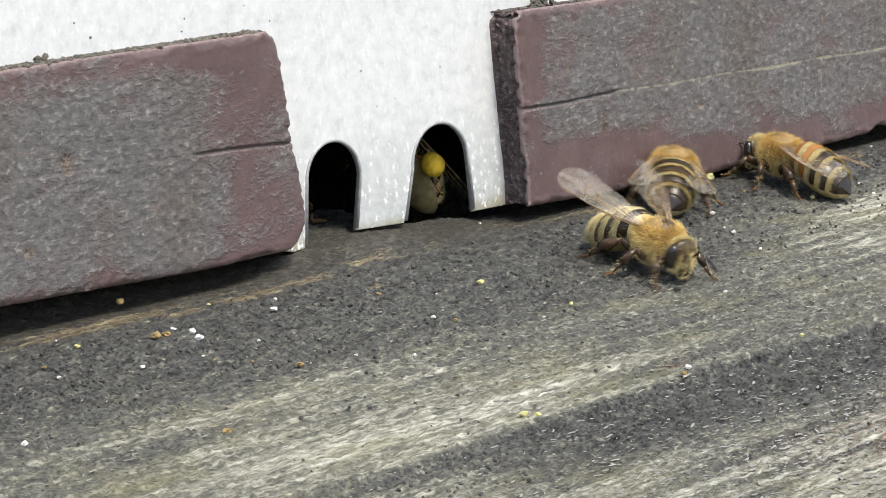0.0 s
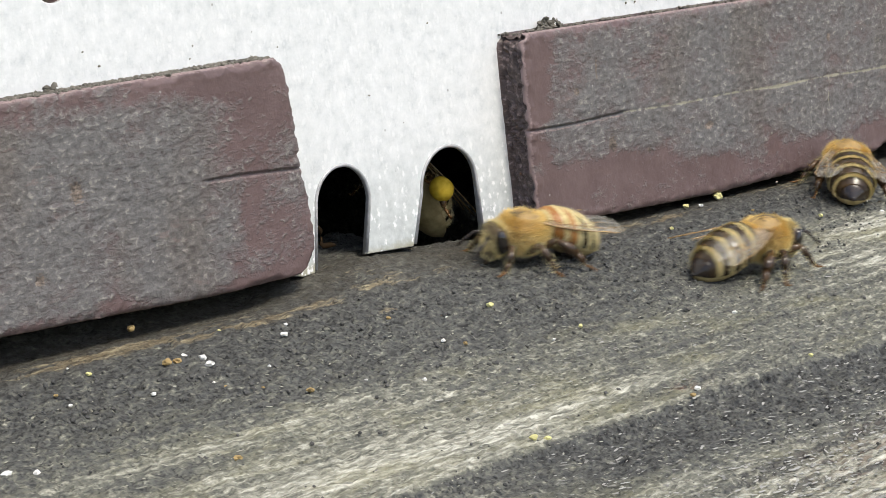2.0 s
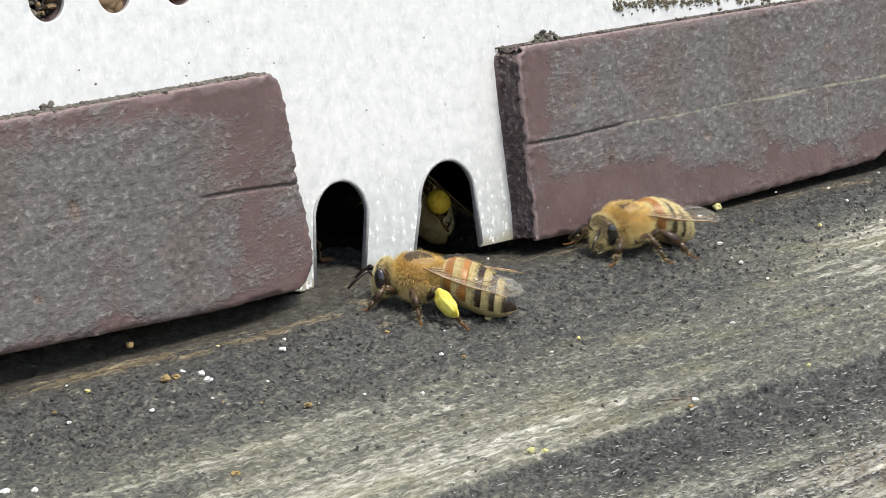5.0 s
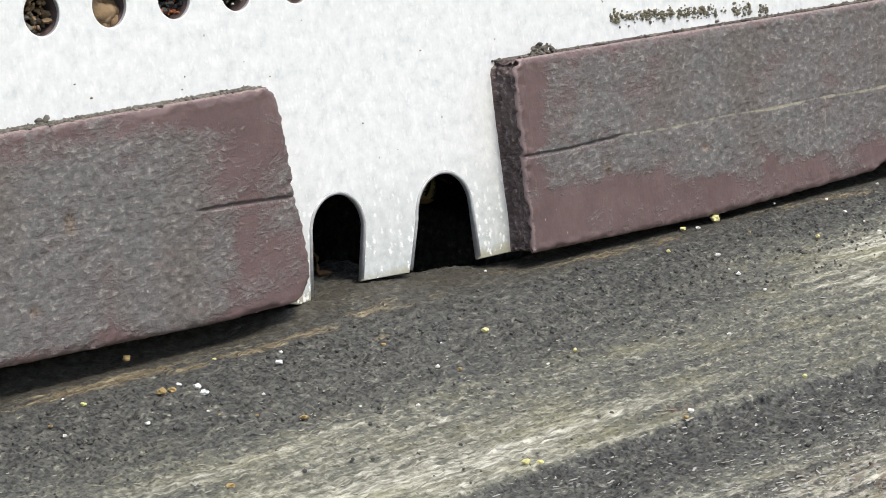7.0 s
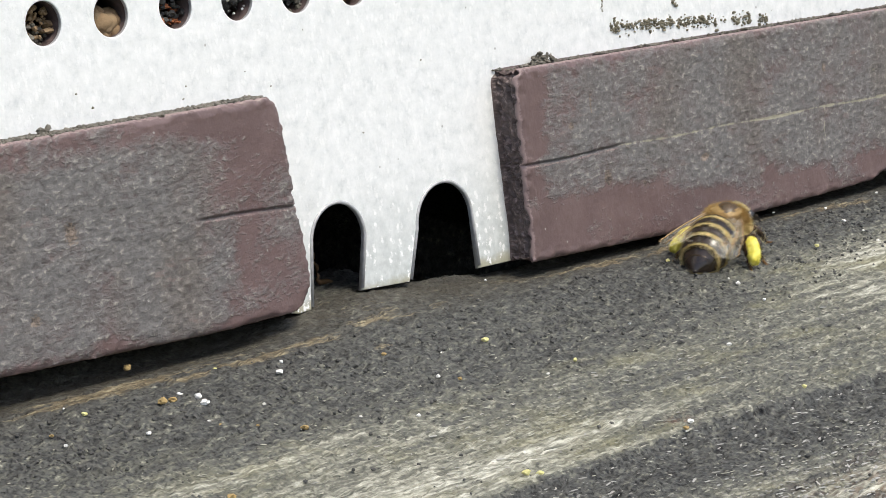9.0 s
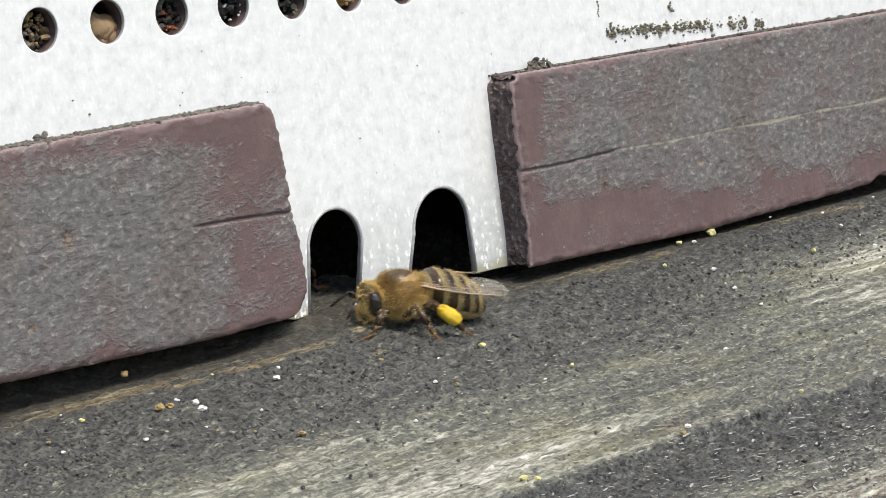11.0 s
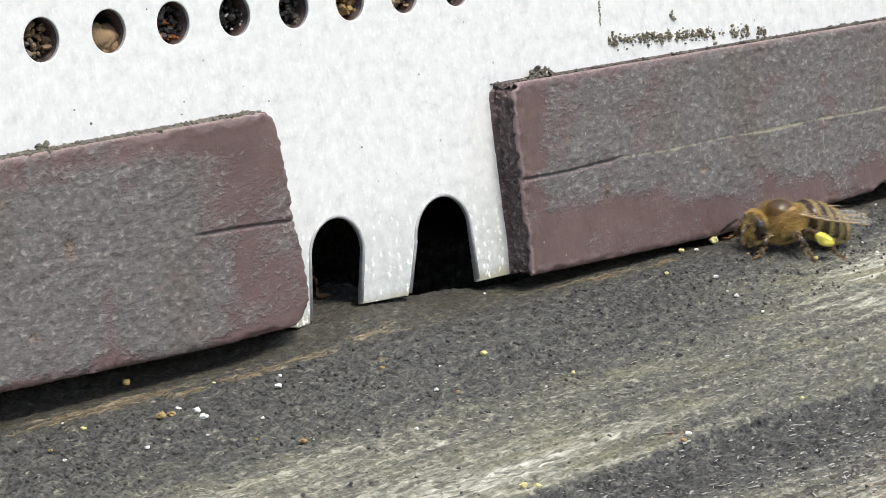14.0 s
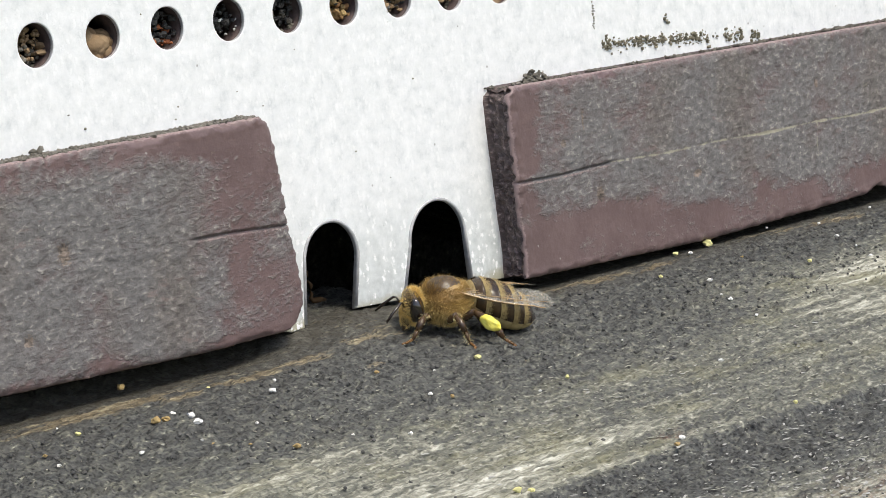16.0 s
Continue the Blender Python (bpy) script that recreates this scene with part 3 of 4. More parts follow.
# ---- the hive around the entrance ----
def hive():
    for name, dims, label in (
        ("wall_front", (-130, 190, 5.0, 24.0, 15.5, 200), "plain wooden front wall of the hive"),
        ("wall_back", (-130, 190, 90, 110, -40, 200), "plain wooden back wall of the hive"),
        ("wall_west", (-150, -130, 1.2, 110, -40, 200), "plain wooden side wall of the hive"),
        ("wall_east", (190, 210, 1.2, 110, -40, 200), "plain wooden side wall of the hive"),
        ("ceiling", (-150, 210, 0, 110, 200, 215), "plain wooden hive cover"),
    ):
        bm = bmesh.new()
        box(bm, *dims, 0.8)
        tagged(part(name, bm, HIVE_WOOD), label, "wall", kind="structure")
    bm = bmesh.new()
    box(bm, -130, 190, 0.2, 1.2, 75.2, 199, 0.2)
    tagged(part("wall_panel", bm, HIVE_WOOD), "plain wooden boarding above the metal plate", "wall", kind="structure")
    bm = bmesh.new()
    box(bm, -60000, 60000, -60000, 60000, -470, -450)
    tagged(part("ground", bm, GRASS), "plain short grass ground below the hive", "ground", kind="structure")
    bm = bmesh.new()
    for x in (-120, 160):
        box(bm, x, x + 25, 20, 80, -450, -22, 2)
    tagged(part("hive_stand", bm, HIVE_WOOD), "plain wooden posts under the hive", "stand", kind="structure")


# ---- dirt and crumbs ----
def crumbs(name, places, material, label, category, lift=0.25, rough=0.38, sub=1):
    """Many loose bits as one stuff: places are (x, y, z, size)."""
    bm = bmesh.new()
    for k, (x, y, z, s) in enumerate(places):
        blob(bm, (x, y, z + s * lift), (s * random.uniform(0.7, 1.2), s * random.uniform(0.6, 1.1), s * random.uniform(0.5, 0.9)), k, rough, sub, (random.uniform(-40, 40), 0, random.uniform(0, 180)))
    return tagged(part(name, bm, material), label, category, kind="stuff")


def on_board(x, y):
    return LEVEL + SLOPE * y


def strip_dirt():
    random.seed(4)
    rows = []
    for k in range(2600):
        x = random.uniform(-70, -8.8)
        if noise.noise((x * 0.35, 3.0, 1)) > -0.45:
            rows.append((x, random.uniform(-2.3, 0.0), np.interp(x, (-120, -40, -9), (23.3, 23.65, 24.0)), random.choice((0.1, 0.14, 0.2, 0.28))))
    rows += [(-34.2 + random.uniform(-0.5, 0.5), -1.0, 23.7 + random.uniform(0, 0.8), 0.42) for k in range(6)]
    crumbs("dirt_crust", rows, DIRT, "dry grey dirt crumbs along the slat's top edge", "dirt")
    rows = []
    for k in range(1300):
        x = random.uniform(26, 110)
        if noise.noise((x * 0.3, 9.0, 4)) > -0.1:
            rows.append((x, random.uniform(-2.2, 0.0), 22.75, random.choice((0.08, 0.12, 0.17, 0.24))))
    for k in range(150):
        off = random.gauss(0, 1.1)
        rows.append((32.6 + off, random.uniform(-2.4, -0.4), 22.7 + random.random() * 1.3 * max(0, 1 - abs(off) / 1.6), random.uniform(0.16, 0.32)))
    crumbs("dirt_crust", rows, DIRT, "dry dirt crumbs and a lump on the slat's top edge", "dirt")
    rows = []
    for k in range(520):
        x = random.uniform(46, 76)
        top = np.interp(x, (46, 56, 64, 76), (25.3, 24.7, 24.3, 23.3))
        if noise.noise((x * 0.6, 2.0, 7)) > -0.3 + 0.014 * abs(x - 54):
            rows.append((x, -0.02, top + random.gauss(0.1, 0.34), random.choice((0.1, 0.14, 0.19, 0.27))))
    rows += [(44.85 + random.gauss(0, 0.08), 0.0, random.uniform(27.0, 31), random.uniform(0.07, 0.14)) for k in range(40)]
    rows += [(57.6 + random.gauss(0, 0.3), -0.05, 27.2 + random.gauss(0, 0.35), random.uniform(0.12, 0.3)) for k in range(10)]
    rows += [(random.uniform(-60, 110), 0.0, random.uniform(14, 40), random.uniform(0.05, 0.13)) for k in range(70)]
    crumbs("plate_specks", rows, MOSS, "brownish moss and dirt specks stuck to the plate", "dirt", 0.0)


def chips(name, rows, material, label, category):
    """Flat angular bits as one stuff: rows of x, y, half length, half width, half height, turn."""
    t = (1 + 5 ** 0.5) / 2
    ico = np.array([(-1, t, 0), (1, t, 0), (-1, -t, 0), (1, -t, 0), (0, -1, t), (0, 1, t), (0, -1, -t), (0, 1, -t), (t, 0, -1), (t, 0, 1), (-t, 0, -1), (-t, 0, 1)]) / 1.9
    tri = np.array([(0, 11, 5), (0, 5, 1), (0, 1, 7), (0, 7, 10), (0, 10, 11), (1, 5, 9), (5, 11, 4), (11, 10, 2), (10, 7, 6), (7, 1, 8), (3, 9, 4), (3, 4, 2), (3, 2, 6), (3, 6, 8), (3, 8, 9), (4, 9, 5), (2, 4, 11), (6, 2, 10), (8, 6, 7), (9, 8, 1)])
    verts, faces = [], []
    for k, (x, y, a, b, c, turn) in enumerate(rows):
        p = ico * np.random.uniform(0.7, 1.25, (12, 1)) * (a, b, c)
        ct, st = math.cos(turn), math.sin(turn)
        px, py = p[:, 0] * ct - p[:, 1] * st + x, p[:, 0] * st + p[:, 1] * ct + y
        verts.append(np.stack([px, py, LEVEL + SLOPE * py + p[:, 2] + c * 0.3 + 0.05], -1))
        faces.append(tri + 12 * k)
    me = bpy.data.meshes.new(name)
    me.from_pydata((np.concatenate(verts) * MM).tolist(), [], np.concatenate(faces).tolist())
    return tagged(link(name, me, material), label, category, kind="stuff")


CRUMB_MESH = {}


def crumb(name, x, y, size, material, label, category):
    """One loose bit on the board."""
    key = (name, random.randrange(5))
    if key not in CRUMB_MESH:
        bm = bmesh.new()
        blob(bm, (0, 0, 0), (1.0, 0.75, 0.62), key[1] + 3, 0.3, 2)
        me = bpy.data.meshes.new(name)
        bm.transform(Matrix.Scale(MM, 4))
        bm.to_mesh(me)
        bm.free()
        me.materials.append(material)
        CRUMB_MESH[key] = me
    ob = new(name, CRUMB_MESH[key])
    ob.matrix_world = pose(x * MM, y * MM, (on_board(x, y) + size * 0.22 + 0.05) * MM, LEAN, 0, random.uniform(0, 360)) @ Matrix.Scale(size * 0.56, 4)
    return tagged(ob, label, category, group="crumbs on the landing board")


def board_crumbs():
    random.seed(8)
    for x, y, size in ((-58.3, -21.2, 0.8), (-56.2, -22.3, 0.75), (-59.5, -20.2, 0.5), (-28.4, -8.9, 0.5), (-27.5, -10.2, 0.7), (-28.1, -11.7, 0.75), (-17, -9.7, 0.6), (-14.8, -7.7, 0.4), (-5.6, -18.7, 0.45), (-0.4, -14.6, 0.4), (-14.8, -24.7, 0.4), (-37, -14.4, 0.45), (-44.5, -12.6, 0.4), (-39, -5.8, 0.25), (-30.8, -15.1, 0.3), (-23.9, -14.8, 0.35), (-19.2, -21.9, 0.3), (-7.5, -23.1, 0.25), (3.6, -24.1, 0.3)):
        crumb('wax_crumb', x, y, size, WHITE_CRUMB, 'small white wax crumb lying on the board', 'crumb')
    for x, y, size in ((25.4, -28.8, 0.45), (40.8, -22.1, 0.4), (4.3, -39.9, 0.6), (22.2, -19.1, 0.3), (53.6, -4.1, 0.5), (46.8, -11.7, 0.55), (43, -17.2, 0.55), (43.7, -15.5, 0.3), (77.2, -5.1, 0.4), (72.9, -13.1, 0.35), (70.7, -16.5, 0.5), (89, -4.4, 0.35), (20.8, -1.5, 0.3), (8.6, -3.7, 0.25), (70.1, -2.7, 0.3), (74.4, -9.5, 0.5)):
        crumb('wax_crumb', x, y, size, WHITE_CRUMB, 'small white wax crumb lying on the board', 'crumb')
    for x, y, size in ((-38.4, -7.9, 0.5), (-21.2, -5.7, 0.35), (-4, -4.5, 0.45), (5.9, -14.4, 0.65), (58.1, -3.1, 1.15), (43.3, -7.8, 0.5), (62.7, -13.7, 0.55), (-17.6, -39.3, 0.7), (-16.7, -40.1, 0.6), (51.7, -3.4, 0.6), (8.8, -23.1, 0.5), (20.9, -40.6, 0.7)):
        crumb('pollen_crumb', x, y, size, YELLOW_CRUMB, 'small pale yellow pollen crumb on the board', 'crumb')
    for x, y, size in ((-44, -10.2, 0.35), (-30.9, -9.4, 0.85), (-30.0, -9.7, 0.75), (-30.6, -16.4, 0.35), (-28.1, -18.3, 0.3), (-25.2, -21.1, 0.6), (-41.2, -28.8, 0.7), (-5.3, -11.7, 0.5), (-4.4, -20.3, 0.45), (57.4, -8.3, 0.35), (-27.7, -1.2, 0.8), (2.6, -40.7, 0.5)):
        crumb('propolis_crumb', x, y, size, TAN_CRUMB, 'small orange-brown propolis crumb on the board', 'crumb')
    rows = []
    for k in range(7000):
        x = random.uniform(-64, 104)
        y = random.uniform(-68, -2 if -4 < x < 16 else -6)
        worn = min(1.0, max(0.0, (-y - 12) / 14)) * (1.0 if y > -41.5 or y < -49 else 0.25)
        size = random.choice((0.07, 0.1, 0.13, 0.18))
        if random.random() < 0.14 + 0.86 * worn:
            rows.append((x, y, size * (1 + 2.2 * worn * random.random()), size * 0.55, size * 0.09, random.gauss(0, 0.22 + 0.8 * (1 - worn))))
    chips("fine_grit", rows, GRIT_CRUMB, "fine pale grit and paint flakes scattered over the board", "grit")
    rows = []
    for k in range(10000):
        x = random.uniform(-64, 104)
        y = random.uniform(-68, -2 if -4 < x < 16 else -6)
        worn = min(1.0, max(0.0, (-y - 12) / 16)) * (1.0 if y > -41.5 or y < -49 else 0.5)
        size = random.choice((0.08, 0.11, 0.15, 0.21))
        if random.random() > 0.95 * worn and noise.noise((x * 0.12, y * 0.2, 3)) > -0.25:
            rows.append((x, y, size * 1.0, size * 1.0, size * 0.75, random.uniform(0, 3.14)))
    chips("dark_grit", rows, PAINT_LUMP, "dark gritty paint lumps over the board", "grit")

    rows = []
    for k in range(9000):
        x = random.uniform(-40, 60)
        y = random.uniform(-68, -26)
        deep = -y - 0.07 * max(x - 5, 0)
        thick = 0.07 if deep < 42 else 0.2 if deep < 48 else 0.34 + 0.66 * min(1, (deep - 48) / 8)
        if random.random() < thick * min(1, max(0, (x + 45) / 30)):
            size = random.choice((0.07, 0.1, 0.13, 0.19))
            rows.append((x, y, size * random.uniform(1.2, 3.2), size * 0.65, size * 0.05, random.gauss(0, 0.35)))
    chips("paint_flakes", rows, PALE_FLAKE, "pale worn paint flakes on the dark board", "paint flakes")


def scraps():
    """A curled brown scrap just inside the gate."""
    bm = bmesh.new()
    random.seed(31)
    spine = [(0.25 * math.sin(f * 5) + 0.5 * (1 - f) ** 3 + random.gauss(0, 0.1), random.gauss(0, 0.15), 0.2 + 3.3 * f) for f in [k / 13 for k in range(14)]]
    tube(bm, [(1.8, -0.4, 0.12), (1.2, -0.3, 0.2)] + spine, [0.08, 0.22] + [random.uniform(0.12, 0.24) * (1 - 0.45 * k / 13) for k in range(14)], 8)
    ob = part("curled_scrap", bm, SCRAP)
    ob.matrix_world = pose(4.3 * MM, 6.6 * MM, (on_board(0, 6.6) + 0.2) * MM) @ Matrix.Diagonal((1.1, 1.1, 1.3, 1))
    tagged(ob, "curled brown scrap lying just inside the gate", "scrap")


def hole_debris():
    """What the bees have packed behind the air holes."""
    random.seed(12)
    packs = ((WAX, WAX), (SOOT, RUST), (SOOT, WHITE_CRUMB), (SOOT, DIRT), (TAN_CRUMB, SOOT), (WAX, SOOT), (WAX, DIRT))
    for k in range(-4, 12):
        x = HOLE_X + k * HOLE_STEP
        one, two = packs[k % len(packs)]
        for material, n, dz in ((one, 70, 0.2), (two, 22, -1.1)):
            rows = [(x + random.uniform(-1.7, 2.2), random.uniform(1.3, 2.6), HOLE_Z + dz + random.uniform(-1.5, 1.3), random.choice((0.18, 0.26, 0.36, 0.5))) for j in range(n)]
            if two is WHITE_CRUMB and material is two:
                rows = [(a, b - 0.2, c, d * 0.45) for a, b, c, d in rows]
            if k % len(packs) == 0:
                rows = [(x + 0.6 + random.uniform(-1.0, 1.2), 1.9 + random.uniform(-0.2, 0.4), HOLE_Z - 0.9 + random.uniform(-1.1, 1.0), 1.15) for j in range(8)]
            crumbs("hole_debris", rows, material, "packed propolis and debris behind an air hole", "debris", 0.0, 0.2 if k % len(packs) else 0.1, 1 if k % len(packs) else 2)


# ---- honey bees: nose along +x, feet at z = 0, drawn in millimetres ----
def hairs(bm, centre, radii, count, length, keep, back=0.5, wide=0.035, mat=0):
    """Tapered hairs standing off an egg shape, swept backwards."""
    c = Vector(centre)
    for k in range(count):
        z = random.uniform(-1, 1)
        a = random.uniform(0, 2 * math.pi)
        d = Vector((math.sqrt(1 - z * z) * math.cos(a), math.sqrt(1 - z * z) * math.sin(a), z))
        if not keep(d):
            continue
        root = c + Vector((d.x * radii[0], d.y * radii[1], d.z * radii[2])) * 0.97
        n = Vector((d.x / radii[0], d.y / radii[1], d.z / radii[2])).normalized()
        way = (n + Vector((-back, 0, 0)) + Vector((random.gauss(0, 0.25), random.gauss(0, 0.25), random.gauss(0, 0.25)))).normalized()
        side = way.cross(Vector((random.gauss(0, 1), random.gauss(0, 1), random.gauss(0, 1)))).normalized() * wide
        tip = root + way * length * random.uniform(0.5, 1.2)
        f = bm.faces.new([bm.verts.new(root - side), bm.verts.new(root + side), bm.verts.new(tip)])
        f.material_index = mat


def abdomen_ring(s):
    """Centre height, half width and half height of the abdomen at s, 0 at the waist and 1 at the tip."""
    w = np.interp(s, (0, 0.06, 0.16, 0.3, 0.48, 0.64, 0.78, 0.9, 1.0), (0.6, 1.45, 1.92, 2.12, 2.15, 2.0, 1.62, 1.02, 0.12))
    return 3.45 - 2.05 * s ** 1.1, w, w * 0.86


LEGS = {
    "front_leg": ((1.5, 0.8, 1.9), (2.2, 2.1, 2.5), (2.8, 2.7, 1.5), (3.2, 3.0, 0.85), (3.8, 3.2, 0.6)),
    "middle_leg": ((0.2, 1.0, 1.6), (0.2, 2.6, 2.7), (-0.3, 3.5, 1.6), (-0.5, 4.0, 0.85), (-0.8, 4.6, 0.6)),
    "hind_leg": ((-1.0, 1.0, 1.7), (-1.9, 2.3, 2.9), (-3.6, 3.0, 1.9), (-4.4, 3.3, 1.0), (-5.3, 3.6, 0.6)),
}


def wing_outline(length, width):
    """Points of a wing in its own plane, root at the origin, running along -x, leading edge at +y."""
    lead = [(-length * s, width * 0.17 * math.sin(math.pi * min(1, s * 0.95))) for s in np.linspace(0, 0.78, 9)]
    tip = [(-length * (0.78 + 0.22 * math.sin(a)), width * (-0.27 + 0.43 * math.cos(a))) for a in np.linspace(0.25, 2.8, 9)]
    trail = [(-length * s, -width * np.interp(s, (0, 0.15, 0.45, 0.7, 0.8), (0.06, 0.3, 0.62, 0.72, 0.70))) for s in np.linspace(0.76, 0.04, 9)]
    return lead + tip + trail


def wing_mesh(length, width, side):
    bm = bmesh.new()
    rim = wing_outline(length, width)

    def lift(x, y):
        return 0.16 * math.sin(x * 1.1) * (y / width) + 0.05 * math.sin(y * 5 + x)
    verts = [bm.verts.new((x, y * side, lift(x, y))) for x, y in rim]
    f = bm.faces.new(verts)
    bmesh.ops.triangulate(bm, faces=[f])
    lines = [rim[:11]]
    for y0, y1, s0, s1 in ((0.0, -0.1, 0.02, 0.86), (-0.04, -0.42, 0.1, 0.85), (-0.06, -0.55, 0.05, 0.6), (-0.02, -0.2, 0.3, 0.95)):
        lines.append([(-length * (s0 + (s1 - s0) * k / 6), width * (y0 + (y1 - y0) * (k / 6) ** 1.3)) for k in range(7)])
    for s, ya, yb in ((0.35, 0.05, -0.3), (0.52, 0.05, -0.38), (0.66, 0.04, -0.4)):
        lines.append([(-length * s, width * ya), (-length * (s + 0.05), width * yb)])
    for k, pts in enumerate(lines):
        tube(bm, [(x, y * side, lift(x, y) + 0.015) for x, y in pts], [(0.075 if k == 0 else 0.035) * (1 - 0.4 * j / len(pts)) for j in range(len(pts))], 4, mat=1)
    return bm


def bee(name, label, pollen=None, load=1.0, amber=0, spread_wings=22.0, seed=1, worn=0.0, bands=3, bald=1.0, fur=(FUR, PALE_FUR), tilted=12.0, ball=False):
    """A honey bee with head, body plates, wings and legs. amber: how many front plates are orange-brown."""
    random.seed(seed)
    root = new(name)
    root.scale = (1.21, 1.26, 1.27)
    tagged(root, label, "bee", group="honey bees at the entrance")
    bm = bmesh.new()
    blob(bm, (0, 0, 3.15), (2.1, 1.95, 1.75), 1, 0.03, 3)
    blob(bm, (-1.45, 0, 3.1), (0.9, 1.2, 1.2), 2, 0.03, 2)
    hairs(bm, (0, 0, 3.15), (2.1, 1.95, 1.75), 17000, 0.55, lambda d: d.z < 0.72 or abs(d.x) > 0.6, 0.5, 0.014, 1)
    hairs(bm, (0, 0, 3.15), (2.1, 1.95, 1.75), 8000, 0.66, lambda d: d.z < 0.25, 0.4, 0.015, 2)
    hairs(bm, (0, 0, 3.2), (2.12, 1.95, 1.78), 420, 0.3, lambda d: d.z > 0.55, 0.5, 0.028, 1)
    thorax = part("thorax", bm, [SKIN, *fur], root, "furry golden-brown thorax")
    bm = bmesh.new()
    blob(bm, (0.15, 0, 3.42), (1.7 * bald, 1.55 * bald, 1.6 * bald), 6, 0.02, 3)
    hairs(bm, (0.15, 0, 3.42), (1.7 * bald, 1.55 * bald, 1.6 * bald), 700, 0.3, lambda d: d.z > 0.3, 0.6, 0.02, 1)
    part("thorax_shield", bm, [SHIELD, fur[0]], thorax, "bald dark shining patch")
    bm = bmesh.new()
    blob(bm, (2.7, 0, 2.7), (0.78, 1.52, 1.42), 3, 0.02, 3, (0, 18, 0))
    blob(bm, (3.15, 0, 2.35), (0.5, 0.72, 1.0), 9, 0.02, 2, (0, 14, 0))
    blob(bm, (3.2, 0, 1.6), (0.45, 0.75, 0.65), 4, 0.02, 2, (0, 20, 0))
    tube(bm, [(3.35, 0.1, 1.2), (3.5, 0.1, 0.7)], [0.28, 0.12], 6)
    hairs(bm, (2.7, 0, 2.7), (0.78, 1.52, 1.42), 5000, 0.36, lambda d: abs(d.y) < 0.72, -0.3, 0.016, 1)
    hairs(bm, (3.15, 0, 2.35), (0.5, 0.72, 1.0), 3500, 0.3, lambda d: d.x > -0.2, -0.1, 0.018, 1)
    hairs(bm, (3.2, 0, 1.6), (0.45, 0.75, 0.65), 900, 0.22, lambda d: d.x > -0.2, -0.1, 0.018, 1)
    head = part("head", bm, [SHIELD, fur[1]], root, "dark head with short pale hair")
    for side in (1, -1):
        bm = bmesh.new()
        blob(bm, (2.82, 1.24 * side, 2.75), (0.52, 0.42, 0.98), 5, 0, 3, (0, 18, -20 * side))
        part("compound_eye", bm, EYE, head, "glossy black eye")
        bm = bmesh.new()
        tube(bm, [(3.5, 0.3 * side, 2.6), (3.95, 0.75 * side, 3.2), (4.15, 0.9 * side, 3.2), (4.9, 1.25 * side, 2.5), (5.4, 1.5 * side, 1.9)], [0.1, 0.08, 0.11, 0.12, 0.09], 6)
        part("antenna", bm, CHITIN, head)
    cuts = (0.0, 0.17, 0.37, 0.56, 0.73, 0.87, 1.0)
    band = DIM_BAND if fur[1] is FUR else BAND
    shell = CHITIN if fur[0] is DARK_FUR and fur[1] is PALE_FUR else BROWN
    body = new("abdomen")
    body.parent = root
    for k, (s0, s1) in enumerate(zip(cuts, cuts[1:])):
        bm = bmesh.new()
        rings = []
        n, rows = 32, 8
        for j in range(rows + 1):
            f = j / rows
            s = s0 + (s1 - s0 + (0.012 if k < 5 else 0)) * f
            z, w, h = abdomen_ring(min(s, 1.0))
            puff = 1 + 0.035 * f - 0.015 * (j == rows)
            rings.append([bm.verts.new((-1.75 - 6.3 * s, w * puff * math.cos(a), z + h * puff * math.sin(a) * (0.92 if math.sin(a) < 0 else 1))) for a in [2 * math.pi * i / n for i in range(n)]])
        for j in range(rows):
            for i in range(n):
                f = bm.faces.new((rings[j][i], rings[j + 1][i], rings[j + 1][(i + 1) % n], rings[j][(i + 1) % n]))
                up = math.sin(2 * math.pi * (i + 0.5) / n)
                f.smooth = True
                pale = j < bands - 0.6 - (k == 4 and shell is CHITIN) + 1.4 * noise.noise((i * 0.35, k * 3.1, seed * 2.7)) and 0 < k < 5
                if k == 0:
                    pale = j < 3
                f.material_index = 2 if up < -0.35 else 0 if pale else 3 if k < amber else 5 if k < 5 else 1
        for j in (0, rows):
            bm.faces.new(rings[j][::-1] if j == 0 else rings[j]).material_index = 1
        if k < 5:
            for j in range(int(2600 * (1 - worn))):
                f = random.random() ** 1.2 * (bands + 0.6) / 7.0
                a = random.uniform(-0.45, math.pi + 0.45)
                zz, ww, hh = abdomen_ring(s0 + (s1 - s0) * f)
                p = Vector((-1.75 - 6.3 * (s0 + (s1 - s0) * f), ww * 1.01 * math.cos(a), zz + hh * 1.01 * math.sin(a)))
                out = Vector((0, math.cos(a), math.sin(a)))
                side = Vector((0, -math.sin(a), math.cos(a))) * 0.011
                q = p + (Vector((-1, random.gauss(0, 0.2), 0)) + out * random.uniform(0.12, 0.5)).normalized() * random.uniform(0.15, 0.42)
                bm.faces.new([bm.verts.new(p - side), bm.verts.new(p + side), bm.verts.new(q)]).material_index = 4
        part("body_plate", bm, [band, CHITIN, BELLY, AMBER, band, shell], body)
